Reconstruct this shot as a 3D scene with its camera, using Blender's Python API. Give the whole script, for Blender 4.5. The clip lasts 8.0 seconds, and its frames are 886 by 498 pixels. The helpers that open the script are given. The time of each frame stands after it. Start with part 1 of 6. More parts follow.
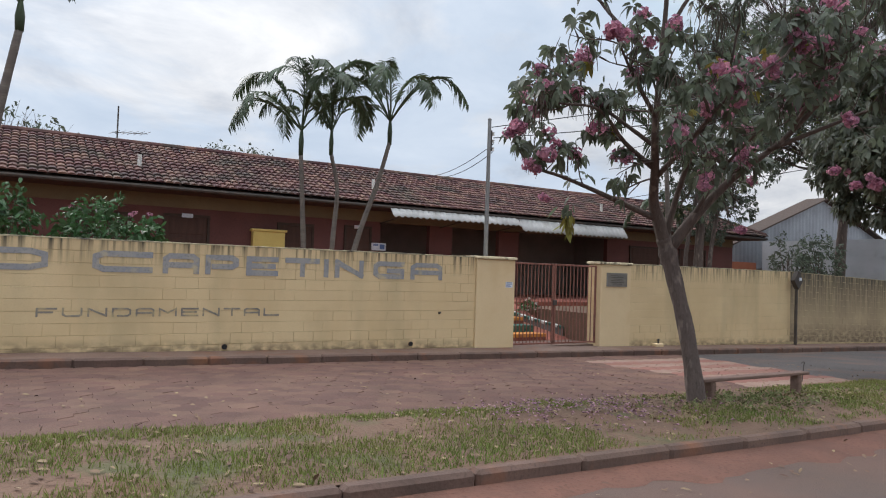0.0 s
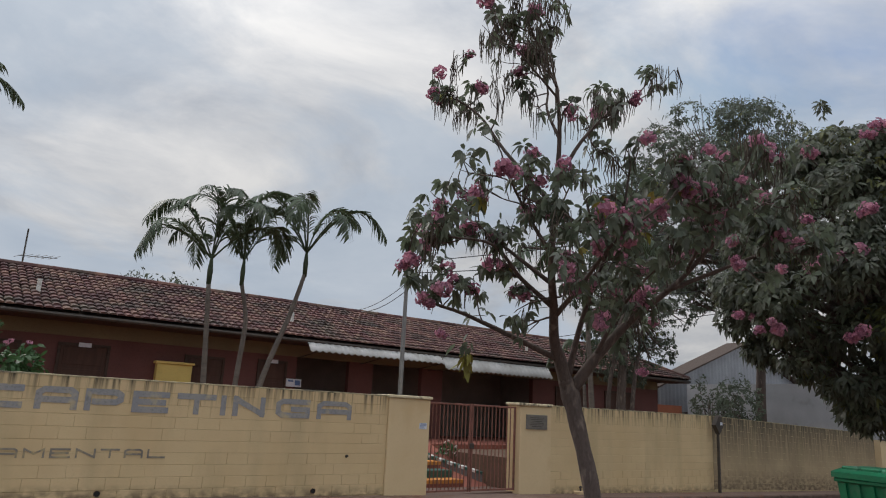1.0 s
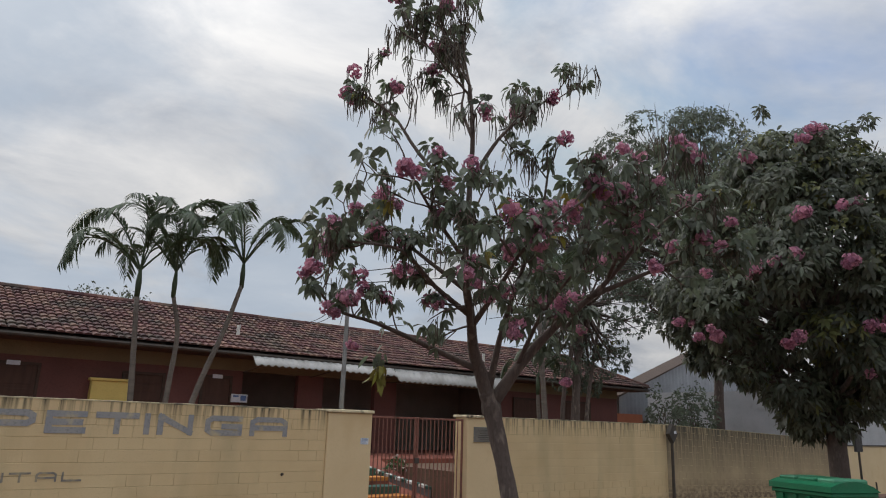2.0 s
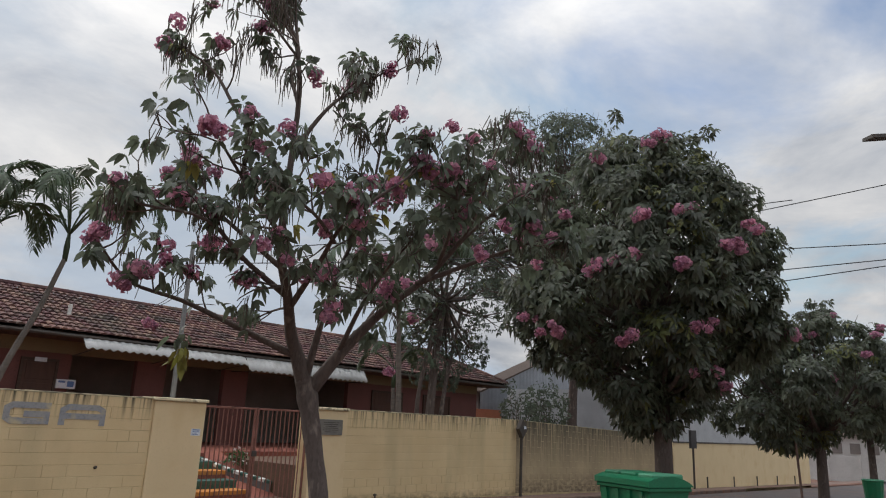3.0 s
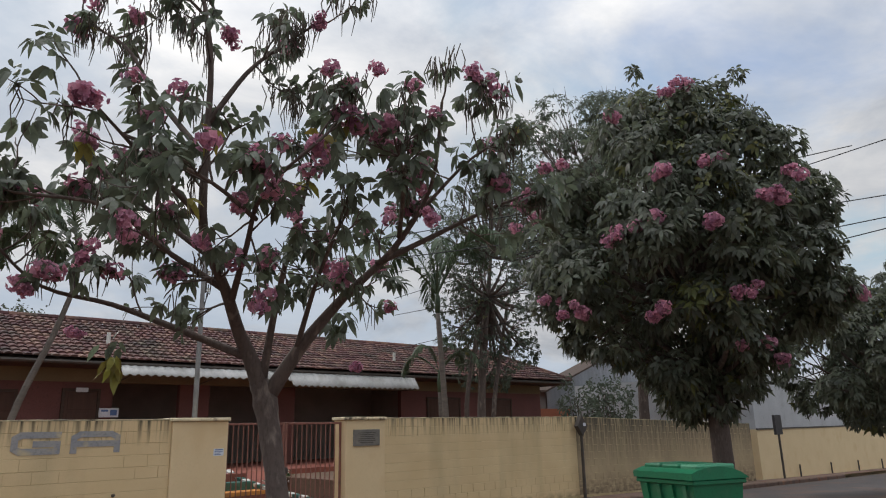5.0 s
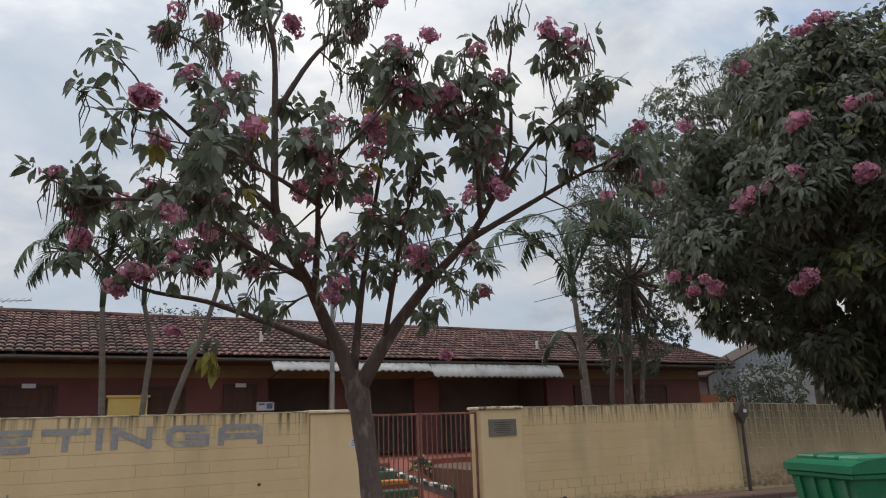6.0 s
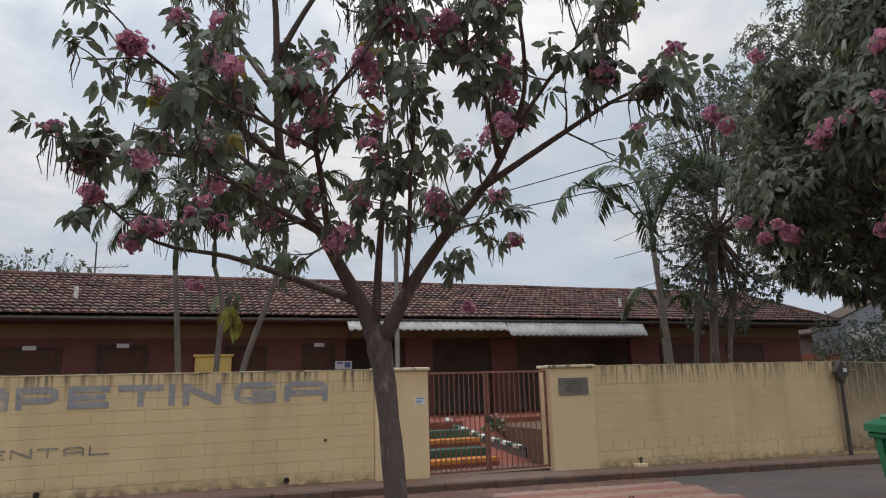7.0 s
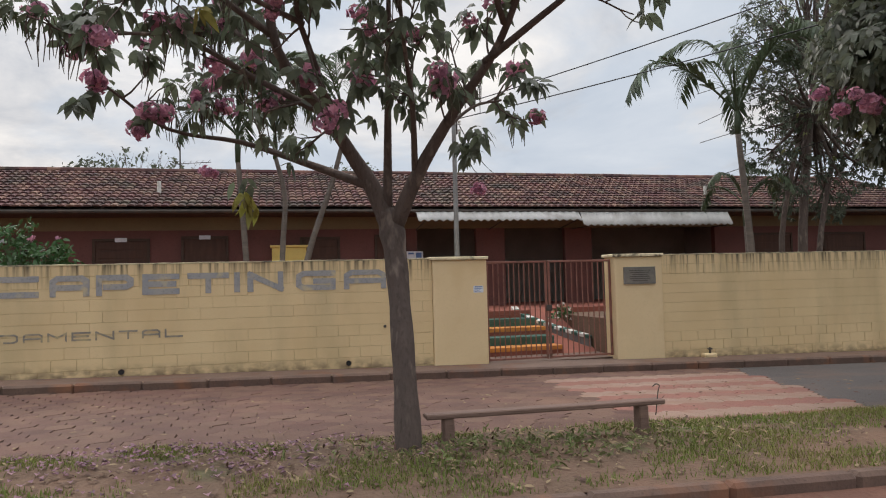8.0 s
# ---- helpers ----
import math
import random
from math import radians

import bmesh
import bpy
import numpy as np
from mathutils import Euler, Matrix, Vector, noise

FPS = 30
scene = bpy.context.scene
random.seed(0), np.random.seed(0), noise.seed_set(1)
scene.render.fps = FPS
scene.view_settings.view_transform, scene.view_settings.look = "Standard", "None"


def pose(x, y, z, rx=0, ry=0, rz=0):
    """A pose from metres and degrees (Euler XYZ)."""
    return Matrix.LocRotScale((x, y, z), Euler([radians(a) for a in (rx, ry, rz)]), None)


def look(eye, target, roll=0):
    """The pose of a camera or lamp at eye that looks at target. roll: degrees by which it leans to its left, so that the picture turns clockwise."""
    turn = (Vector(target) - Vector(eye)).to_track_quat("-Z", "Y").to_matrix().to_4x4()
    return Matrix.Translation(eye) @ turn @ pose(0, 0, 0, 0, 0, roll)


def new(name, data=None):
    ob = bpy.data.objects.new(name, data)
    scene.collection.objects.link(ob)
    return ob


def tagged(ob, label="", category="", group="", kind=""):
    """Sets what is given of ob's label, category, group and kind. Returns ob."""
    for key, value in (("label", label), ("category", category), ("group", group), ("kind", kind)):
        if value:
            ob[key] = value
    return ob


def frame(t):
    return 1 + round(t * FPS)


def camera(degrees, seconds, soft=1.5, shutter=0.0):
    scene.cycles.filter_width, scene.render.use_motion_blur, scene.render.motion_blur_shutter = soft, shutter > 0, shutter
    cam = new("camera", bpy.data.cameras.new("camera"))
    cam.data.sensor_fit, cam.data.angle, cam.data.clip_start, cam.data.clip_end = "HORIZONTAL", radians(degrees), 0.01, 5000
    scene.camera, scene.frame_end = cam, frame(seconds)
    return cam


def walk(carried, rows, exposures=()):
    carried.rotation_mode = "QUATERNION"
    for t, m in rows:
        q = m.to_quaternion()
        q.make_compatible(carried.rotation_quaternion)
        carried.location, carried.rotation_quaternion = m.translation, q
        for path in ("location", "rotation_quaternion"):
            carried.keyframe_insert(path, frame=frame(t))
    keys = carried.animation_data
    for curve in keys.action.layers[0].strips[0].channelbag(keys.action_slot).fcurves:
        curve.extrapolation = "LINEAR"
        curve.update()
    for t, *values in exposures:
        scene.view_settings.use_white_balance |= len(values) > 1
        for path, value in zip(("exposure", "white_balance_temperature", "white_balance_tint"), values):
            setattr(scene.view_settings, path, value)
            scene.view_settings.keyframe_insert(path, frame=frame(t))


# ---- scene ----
cam = camera(65.1, 8.0, soft=1.1)
EXPOSURES = [(0.0, 0.3, 6150, 10), (0.5, 0.08, 6300, 10), (1.0, -0.22, 6350, 10), (2.5, -0.12, 6350, 10), (4.0, -0.05, 6350, 10), (6.5, -0.04, 6350, 10), (7.1, 0.05, 6400, 10), (7.5, 0.22, 6600, 11), (8.0, 0.22, 6600, 11)]
PATH = [
    (0, (-8.805, -12.896, 1.835), (-7.759, -11.193, 1.898), 1.9),
    (0.5, (-8.509, -12.831, 1.874), (-7.276, -11.321, 2.322), 2.6),
    (1, (-8.19, -12.87, 1.876), (-7.039, -11.3, 2.334), 2.8),
    (2.5, (-7.044, -12.999, 1.954), (-5.745, -11.566, 2.466), 1.3),
    (3, (-6.662, -13.022, 1.926), (-5.208, -11.74, 2.416), 2.6),
    (3.5, (-6.264, -13.002, 1.929), (-4.757, -11.794, 2.449), 1.3),
    (4, (-5.882, -13.069, 1.883), (-4.399, -11.848, 2.442), 1.0),
    (4.5, (-5.522, -13.073, 1.853), (-4.075, -11.81, 2.408), 1.7),
    (5, (-5.161, -13.041, 1.847), (-3.85, -11.618, 2.355), -1.4),
    (6.5, (-4.039, -13.085, 1.822), (-3.195, -11.34, 2.311), -1.1),
    (7, (-3.659, -13.012, 1.775), (-2.937, -11.189, 2.17), -1.7),
    (7.5, (-3.266, -12.88, 1.731), (-2.787, -10.941, 1.821), -2.1),
    (8, (-2.908, -12.964, 1.7), (-2.438, -11.022, 1.798), -1.5),
]
walk(cam, [(t, look(eye, target, roll)) for t, eye, target, roll in PATH], EXPOSURES)

# ---- light ----
SUN_AZ, SUN_EL = math.radians(96), math.radians(30)
SUN_DIR = Vector((math.cos(SUN_AZ) * math.cos(SUN_EL), math.sin(SUN_AZ) * math.cos(SUN_EL), math.sin(SUN_EL)))
sun = new("sun", bpy.data.lights.new("sun", "SUN"))
sun.data.energy, sun.data.angle, sun.data.color = 1.0, math.radians(25), (1.0, 0.93, 0.84)
sun.rotation_mode = "QUATERNION"
sun.rotation_quaternion = SUN_DIR.to_track_quat("Z", "Y")


def make_world():
    w = bpy.data.worlds.new("cloudy_sky")
    w.use_nodes = True
    scene.world = w
    nt = w.node_tree
    nt.nodes.clear()
    N, L = nt.nodes.new, nt.links.new

    def math_node(op, a, b=None, c=None):
        n = N("ShaderNodeMath")
        n.operation = op
        for i, v in enumerate((a, b, c)):
            if v is None:
                continue
            if isinstance(v, (int, float)):
                n.inputs[i].default_value = v
            else:
                L(v, n.inputs[i])
        return n.outputs[0]

    out, bg = N("ShaderNodeOutputWorld"), N("ShaderNodeBackground")
    sky = N("ShaderNodeTexSky")
    sky.sky_type, sky.sun_disc = "NISHITA", False
    sky.sun_elevation, sky.sun_rotation = SUN_EL, math.pi / 2 - SUN_AZ
    sky.air_density, sky.dust_density, sky.ozone_density = 1.0, 1.5, 2.0
    tc = N("ShaderNodeTexCoord")
    sep = N("ShaderNodeSeparateXYZ")
    L(tc.outputs["Generated"], sep.inputs[0])
    up = math_node("MAXIMUM", sep.outputs[2], 0.0)
    den = math_node("ADD", up, 0.22)
    comb = N("ShaderNodeCombineXYZ")
    L(math_node("DIVIDE", sep.outputs[0], den), comb.inputs[0])
    L(math_node("DIVIDE", sep.outputs[1], den), comb.inputs[1])

    def cloud(scale, detail, rough, dist, offset):
        m = N("ShaderNodeMapping")
        m.inputs["Location"].default_value = offset
        m.inputs["Rotation"].default_value = (0, 0, math.radians(-20))
        L(comb.outputs[0], m.inputs[0])
        n = N("ShaderNodeTexNoise")
        n.inputs["Scale"].default_value, n.inputs["Detail"].default_value = scale, detail
        n.inputs["Roughness"].default_value, n.inputs["Distortion"].default_value = rough, dist
        L(m.outputs[0], n.inputs["Vector"])
        return n.outputs["Fac"]

    cover = N("ShaderNodeValToRGB")
    cover.color_ramp.elements[0].position, cover.color_ramp.elements[1].position = 0.42, 0.55
    cover.color_ramp.elements[0].color = (0.3, 0.3, 0.3, 1)
    L(cloud(1.15, 7, 0.58, 0.35, (3.1, 1.7, 0)), cover.inputs[0])
    body = N("ShaderNodeValToRGB")
    body.color_ramp.elements[0].position, body.color_ramp.elements[1].position = 0.34, 0.68
    body.color_ramp.elements[0].color = (0.50, 0.53, 0.58, 1)
    body.color_ramp.elements[1].color = (0.92, 0.90, 0.875, 1)
    L(cloud(2.1, 7, 0.6, 0.4, (7.3, 2.2, 0)), body.inputs[0])
    # clouds glow round the veiled sun, and the overcast dome is brighter overhead than at the horizon
    dot = N("ShaderNodeVectorMath")
    dot.operation = "DOT_PRODUCT"
    dot.inputs[1].default_value = SUN_DIR
    L(tc.outputs["Generated"], dot.inputs[0])
    near_sun = math_node("POWER", math_node("MAXIMUM", dot.outputs["Value"], 0.0), 14.0)
    gain = math_node("ADD", math_node("MULTIPLY", near_sun, 0.25), math_node("MULTIPLY_ADD", up, 0.36, 0.73))
    zen = math_node("MULTIPLY", math_node("POWER", up, 4.0), 3.4)
    gain = math_node("ADD", gain, zen)
    lit = N("ShaderNodeVectorMath")
    lit.operation = "SCALE"
    L(body.outputs[0], lit.inputs[0])
    L(gain, lit.inputs["Scale"])
    blue = N("ShaderNodeVectorMath")
    blue.operation = "SCALE"
    blue.inputs["Scale"].default_value = 0.19
    L(sky.outputs[0], blue.inputs[0])
    calm = N("ShaderNodeVectorMath")
    calm.operation, calm.inputs[1].default_value = "MINIMUM", (0.50, 0.58, 0.68)
    L(blue.outputs[0], calm.inputs[0])
    blue = calm
    mix = N("ShaderNodeMix")
    mix.data_type = "RGBA"
    L(cover.outputs[0], mix.inputs["Factor"])
    L(blue.outputs[0], mix.inputs["A"])
    L(lit.outputs[0], mix.inputs["B"])
    L(mix.outputs["Result"], bg.inputs[0])
    L(bg.outputs[0], out.inputs[0])


make_world()

# ---- materials ----


def mat(name, a, b, rough=0.85, scale=6.0, fine=60.0, bump=0.3, vary=0.0, stretch=(1, 1, 1), metal=0.0, spots=None, spot_scale=3.0, spot_at=(0.55, 0.68), island=False, objspace=False, spec=0.4, through_light=0.0, grain_dark=1.0):
    """A node material: two colours mixed by coarse and fine noise, optional third colour in blotches, random shift per piece."""
    m = bpy.data.materials.new(name)
    m.use_nodes = True
    nt = m.node_tree
    N, L = nt.nodes.new, nt.links.new
    p = nt.nodes["Principled BSDF"]
    p.inputs["Roughness"].default_value, p.inputs["Metallic"].default_value = rough, metal
    p.inputs["Specular IOR Level"].default_value = spec
    geo = N("ShaderNodeNewGeometry")
    mp = N("ShaderNodeMapping")
    mp.inputs["Scale"].default_value = stretch
    if objspace:
        L(N("ShaderNodeTexCoord").outputs["Object"], mp.inputs[0])
    else:
        L(geo.outputs["Position"], mp.inputs[0])

    def tex(s, d):
        n = N("ShaderNodeTexNoise")
        n.inputs["Scale"].default_value, n.inputs["Detail"].default_value = s, d
        L(mp.outputs[0], n.inputs["Vector"])
        return n.outputs["Fac"]

    def mixc(f, c1, c2):
        n = N("ShaderNodeMix")
        n.data_type = "RGBA"
        for key, v in (("Factor", f), ("A", c1), ("B", c2)):
            if isinstance(v, tuple):
                n.inputs[key].default_value = (*v, 1) if len(v) == 3 else v
            elif isinstance(v, (int, float)):
                n.inputs[key].default_value = v
            else:
                L(v, n.inputs[key])
        return n.outputs["Result"]

    def ramp(f, lo, hi):
        n = N("ShaderNodeMapRange")
        n.inputs["From Min"].default_value, n.inputs["From Max"].default_value = lo, hi
        L(f, n.inputs["Value"])
        return n.outputs[0]

    coarse, grain = tex(scale, 5), tex(fine, 4)
    col = mixc(ramp(coarse, 0.3, 0.7), a, b)
    dark = mixc(0.5, tuple(v * (1 - 0.38 * grain_dark) for v in a), tuple(v * (1 - 0.38 * grain_dark) for v in b))
    col = mixc(ramp(grain, 0.52, 0.8), col, dark)
    if spots:
        col = mixc(ramp(tex(spot_scale, 6), *spot_at), col, spots)
    if vary:
        src = geo.outputs["Random Per Island"] if island else N("ShaderNodeObjectInfo").outputs["Random"]
        hsv = N("ShaderNodeHueSaturation")
        k = N("ShaderNodeMapRange")
        k.inputs["To Min"].default_value, k.inputs["To Max"].default_value = 1 - vary, 1 + vary
        L(src, k.inputs["Value"])
        L(k.outputs[0], hsv.inputs["Value"])
        h = N("ShaderNodeMapRange")
        h.inputs["To Min"].default_value, h.inputs["To Max"].default_value = 0.5 - vary * 0.06, 0.5 + vary * 0.06
        L(src, h.inputs["Value"])
        L(h.outputs[0], hsv.inputs["Hue"])
        L(col, hsv.inputs["Color"])
        col = hsv.outputs[0]
    L(col, p.inputs["Base Color"])
    if bump:
        bn = N("ShaderNodeBump")
        bn.inputs["Strength"].default_value, bn.inputs["Distance"].default_value = bump, 0.01
        L(grain, bn.inputs["Height"])
        L(bn.outputs[0], p.inputs["Normal"])
    if through_light:
        tr = N("ShaderNodeBsdfTranslucent")
        L(col, tr.inputs[0])
        ms = N("ShaderNodeMixShader")
        ms.inputs[0].default_value = through_light
        L(p.outputs[0], ms.inputs[1])
        L(tr.outputs[0], ms.inputs[2])
        L(ms.outputs[0], nt.nodes["Material Output"].inputs[0])
    return m


def painted_block_mat(name, a, b, streak_from, streak_len, foot_at, foot_len, amount, streak_low=0.46):
    """Old yellow wall paint: mould streaks that run down from the coping and splash dirt near the foot."""
    m = mat(name, a, b, rough=0.9, scale=1.1, fine=45, bump=0.3, vary=0.012, grain_dark=0.25)
    nt = m.node_tree
    N, L = nt.nodes.new, nt.links.new
    p = nt.nodes["Principled BSDF"]
    base = p.inputs["Base Color"].links[0].from_socket
    geo = N("ShaderNodeNewGeometry")
    sep = N("ShaderNodeSeparateXYZ")
    L(geo.outputs["Position"], sep.inputs[0])

    def noise_xyz(sc, scale, d=5):
        mp = N("ShaderNodeMapping")
        mp.inputs["Scale"].default_value = sc
        L(geo.outputs["Position"], mp.inputs[0])
        n = N("ShaderNodeTexNoise")
        n.inputs["Scale"].default_value, n.inputs["Detail"].default_value = scale, d
        L(mp.outputs[0], n.inputs["Vector"])
        return n.outputs["Fac"]

    def mr(v, a0, a1, b0=0.0, b1=1.0):
        n = N("ShaderNodeMapRange")
        for key, x in (("From Min", a0), ("From Max", a1), ("To Min", b0), ("To Max", b1)):
            n.inputs[key].default_value = x
        L(v, n.inputs["Value"])
        return n.outputs[0]

    def mul(u, v):
        n = N("ShaderNodeMath")
        n.operation = "MULTIPLY"
        for i, x in enumerate((u, v)):
            if isinstance(x, float):
                n.inputs[i].default_value = x
            else:
                L(x, n.inputs[i])
        return n.outputs[0]

    def over(f, c1, c2):
        n = N("ShaderNodeMix")
        n.data_type = "RGBA"
        L(f, n.inputs["Factor"])
        L(c1, n.inputs["A"])
        n.inputs["B"].default_value = (*c2, 1)
        return n.outputs["Result"]

    streaks = mr(noise_xyz((1, 1, 0.045), 13.0, 6), streak_low, streak_low + 0.2)
    top = mr(sep.outputs[2], streak_from - streak_len, streak_from)
    col = over(mul(mul(streaks, top), amount), base, (0.06, 0.055, 0.04))
    wash = mr(noise_xyz((1, 1, 0.25), 1.3), 0.5, 0.75)
    col = over(mul(wash, 0.35), col, (0.30, 0.25, 0.14))
    fall = N("ShaderNodeMath")
    fall.operation, fall.inputs[1].default_value = "MULTIPLY_ADD", 0.02
    L(sep.outputs[0], fall.inputs[0])
    L(sep.outputs[2], fall.inputs[2])
    foot = mr(fall.outputs[0], foot_at + foot_len, foot_at)
    col = over(mul(mul(foot, mr(noise_xyz((1, 1, 1.6), 5.0, 6), 0.36, 0.6)), 0.95), col, (0.12, 0.085, 0.055))
    L(col, p.inputs["Base Color"])
    return m


M_WALL = painted_block_mat("yellow_wall_paint", (0.71, 0.55, 0.315), (0.64, 0.48, 0.262), 2.16, 0.46, 0.10, 0.26, 1.0)
# mould streaks, plus base colours darkened to stand in for the trees' shade
M_WALL_FAR = painted_block_mat("mouldy_tree_shaded_wall_paint", (0.48, 0.37, 0.22), (0.35, 0.27, 0.165), 2.2, 1.5, 0.15, 0.7, 1.0, 0.34)
M_MORTAR = mat("painted_mortar", (0.62, 0.50, 0.28), (0.40, 0.31, 0.17), scale=3, fine=40, bump=0.5)
M_PILLAR = mat("smooth_yellow_render", (0.74, 0.58, 0.345), (0.69, 0.53, 0.305), rough=0.85, scale=1.2, fine=30, bump=0.15, grain_dark=0.15, spots=(0.62, 0.44, 0.22), spot_scale=1.3, spot_at=(0.55, 0.85))
M_CAP = mat("coping", (0.80, 0.70, 0.46), (0.60, 0.52, 0.34), scale=4, spots=(0.12, 0.10, 0.07), spot_scale=5)
M_COPING_OLD = mat("stained_mortar_coping", (0.50, 0.43, 0.25), (0.24, 0.20, 0.13), scale=5, fine=30, spots=(0.06, 0.055, 0.045), spot_scale=3.5)
M_LETTER = mat("faded_blue_paint", (0.26, 0.27, 0.29), (0.36, 0.34, 0.31), rough=0.9, scale=3, fine=25, bump=0.2, spots=(0.52, 0.43, 0.27), spot_scale=4.5, spot_at=(0.56, 0.74))
M_LETTER_THIN = mat("faded_grey_paint", (0.20, 0.185, 0.17), (0.33, 0.29, 0.22), rough=0.9, scale=4, fine=30, bump=0.2, spots=(0.44, 0.36, 0.21), spot_scale=6, spot_at=(0.52, 0.64))
M_GATE = mat("red_oxide_steel", (0.27, 0.115, 0.085), (0.20, 0.085, 0.06), rough=0.6, scale=3, fine=60, bump=0.15, spots=(0.12, 0.06, 0.04), spot_scale=8)
M_STEEL = mat("weathered_grey_steel", (0.30, 0.30, 0.29), (0.20, 0.19, 0.18), rough=0.55, scale=4, fine=70, metal=0.3, bump=0.1)
M_DARKSTEEL = mat("dark_painted_steel", (0.05, 0.045, 0.04), (0.09, 0.07, 0.055), rough=0.6, scale=4, fine=60, bump=0.1)
M_PLAQUE = mat("dull_bronze_plate", (0.26, 0.24, 0.20), (0.19, 0.18, 0.16), rough=0.5, scale=10, fine=90, metal=0.4, bump=0.1)
M_WHITE = mat("old_white_paint", (0.74, 0.73, 0.68), (0.62, 0.60, 0.54), scale=3, fine=40, bump=0.15, spots=(0.33, 0.28, 0.22), spot_scale=2.5, spot_at=(0.6, 0.8))
M_AWNING = mat("white_fibre_cement", (0.52, 0.515, 0.50), (0.40, 0.395, 0.38), scale=1.5, fine=40, bump=0.2, spots=(0.28, 0.26, 0.23), spot_scale=1.8, spot_at=(0.55, 0.8))
M_MAROON = mat("maroon_wall_paint", (0.17, 0.07, 0.06), (0.13, 0.055, 0.047), rough=0.8, scale=1.2, fine=35, bump=0.2)
# ochre darkened so that the band carries the eave's shade in its colour
M_OCHRE = mat("eave_shaded_ochre_paint", (0.21, 0.16, 0.09), (0.17, 0.13, 0.075), scale=1.0, fine=35, bump=0.2)
M_YELLOWBOX = mat("bright_yellow_paint", (0.78, 0.62, 0.20), (0.68, 0.52, 0.16), scale=2, fine=40, bump=0.15)
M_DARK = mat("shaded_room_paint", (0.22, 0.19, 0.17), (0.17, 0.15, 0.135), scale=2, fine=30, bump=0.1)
M_WOODDARK = mat("dark_door_wood", (0.10, 0.055, 0.04), (0.07, 0.04, 0.03), scale=2, fine=40, stretch=(6, 6, 0.6), bump=0.2)
M_TILE = mat("weathered_clay_tile", (0.18, 0.086, 0.073), (0.11, 0.06, 0.053), rough=0.9, scale=1.3, fine=30, bump=0.4, vary=0.45, spots=(0.075, 0.055, 0.045), spot_scale=1.1, spot_at=(0.48, 0.66))
M_TILE_J = mat("weathered_clay_tile_field", (0.18, 0.086, 0.073), (0.11, 0.06, 0.053), rough=0.9, scale=1.3, fine=30, bump=0.4, vary=0.45, island=True, spots=(0.075, 0.055, 0.045), spot_scale=1.1, spot_at=(0.48, 0.66))
M_TIMBER = mat("eave_timber", (0.09, 0.06, 0.045), (0.06, 0.04, 0.03), scale=4, fine=40, stretch=(1, 6, 6))
M_CONCRETE = mat("kerb_concrete", (0.16, 0.10, 0.075), (0.10, 0.065, 0.05), scale=3, fine=35, bump=0.6, spots=(0.20, 0.095, 0.055), spot_scale=2.2, vary=0.05)
M_PAVE = mat("dusty_cement_pavement", (0.185, 0.12, 0.09), (0.13, 0.085, 0.065), scale=2, fine=30, bump=0.5, spots=(0.16, 0.08, 0.05), spot_scale=2.0)
M_HEX = mat("dusty_paving_block", (0.148, 0.079, 0.058), (0.102, 0.055, 0.041), rough=0.9, scale=2.2, fine=45, bump=0.55, vary=0.16, spots=(0.19, 0.10, 0.07), spot_scale=0.8, spot_at=(0.5, 0.8))
M_HEX_J = mat("dusty_paving_field", (0.148, 0.079, 0.058), (0.102, 0.055, 0.041), rough=0.9, scale=2.2, fine=45, bump=0.55, vary=0.16, island=True, spots=(0.19, 0.10, 0.07), spot_scale=0.8, spot_at=(0.5, 0.8))
M_EARTH = mat("red_earth", (0.19, 0.09, 0.06), (0.13, 0.065, 0.045), rough=0.95, scale=1.2, fine=35, bump=0.8, spots=(0.13, 0.055, 0.035), spot_scale=2.5)
M_VERGE = mat("washed_red_earth", (0.19, 0.09, 0.062), (0.14, 0.07, 0.05), rough=0.95, scale=2.5, fine=30, bump=0.8, spots=(0.13, 0.065, 0.045), spot_scale=3)
M_SOIL = mat("litter_covered_soil", (0.13, 0.085, 0.055), (0.18, 0.105, 0.07), rough=0.95, scale=1.6, fine=28, bump=1.0, spots=(0.10, 0.10, 0.045), spot_scale=1.4)
M_ASPHALT = mat("dusty_worn_asphalt", (0.13, 0.085, 0.065), (0.10, 0.075, 0.065), rough=0.9, scale=0.9, fine=60, bump=0.6, spots=(0.145, 0.088, 0.068), spot_scale=0.55, spot_at=(0.42, 0.62))
M_ASPHALT_GREY = mat("grey_worn_asphalt", (0.095, 0.08, 0.075), (0.075, 0.066, 0.063), rough=0.9, scale=0.9, fine=60, bump=0.6, spots=(0.13, 0.085, 0.066), spot_scale=0.6, spot_at=(0.5, 0.7))
M_JOINT = mat("dark_joint_earth", (0.07, 0.045, 0.035), (0.05, 0.034, 0.028), rough=0.95, scale=3, fine=40, bump=0.6, spots=(0.10, 0.06, 0.045), spot_scale=1.2)
M_BARK = mat("grey_brown_bark", (0.125, 0.095, 0.08), (0.08, 0.06, 0.052), rough=0.95, scale=9, fine=45, stretch=(1, 1, 0.35), bump=1.0, spots=(0.21, 0.165, 0.135), spot_scale=9)
M_PALMBARK = mat("ringed_palm_bark", (0.19, 0.16, 0.135), (0.12, 0.10, 0.085), scale=3, fine=18, stretch=(0.4, 0.4, 3), bump=0.8)
M_LEAF = mat("tabebuia_leaf", (0.095, 0.115, 0.078), (0.135, 0.155, 0.095), rough=0.45, spec=0.6, scale=2, fine=20, bump=0, vary=0.4, island=True, through_light=0.45)
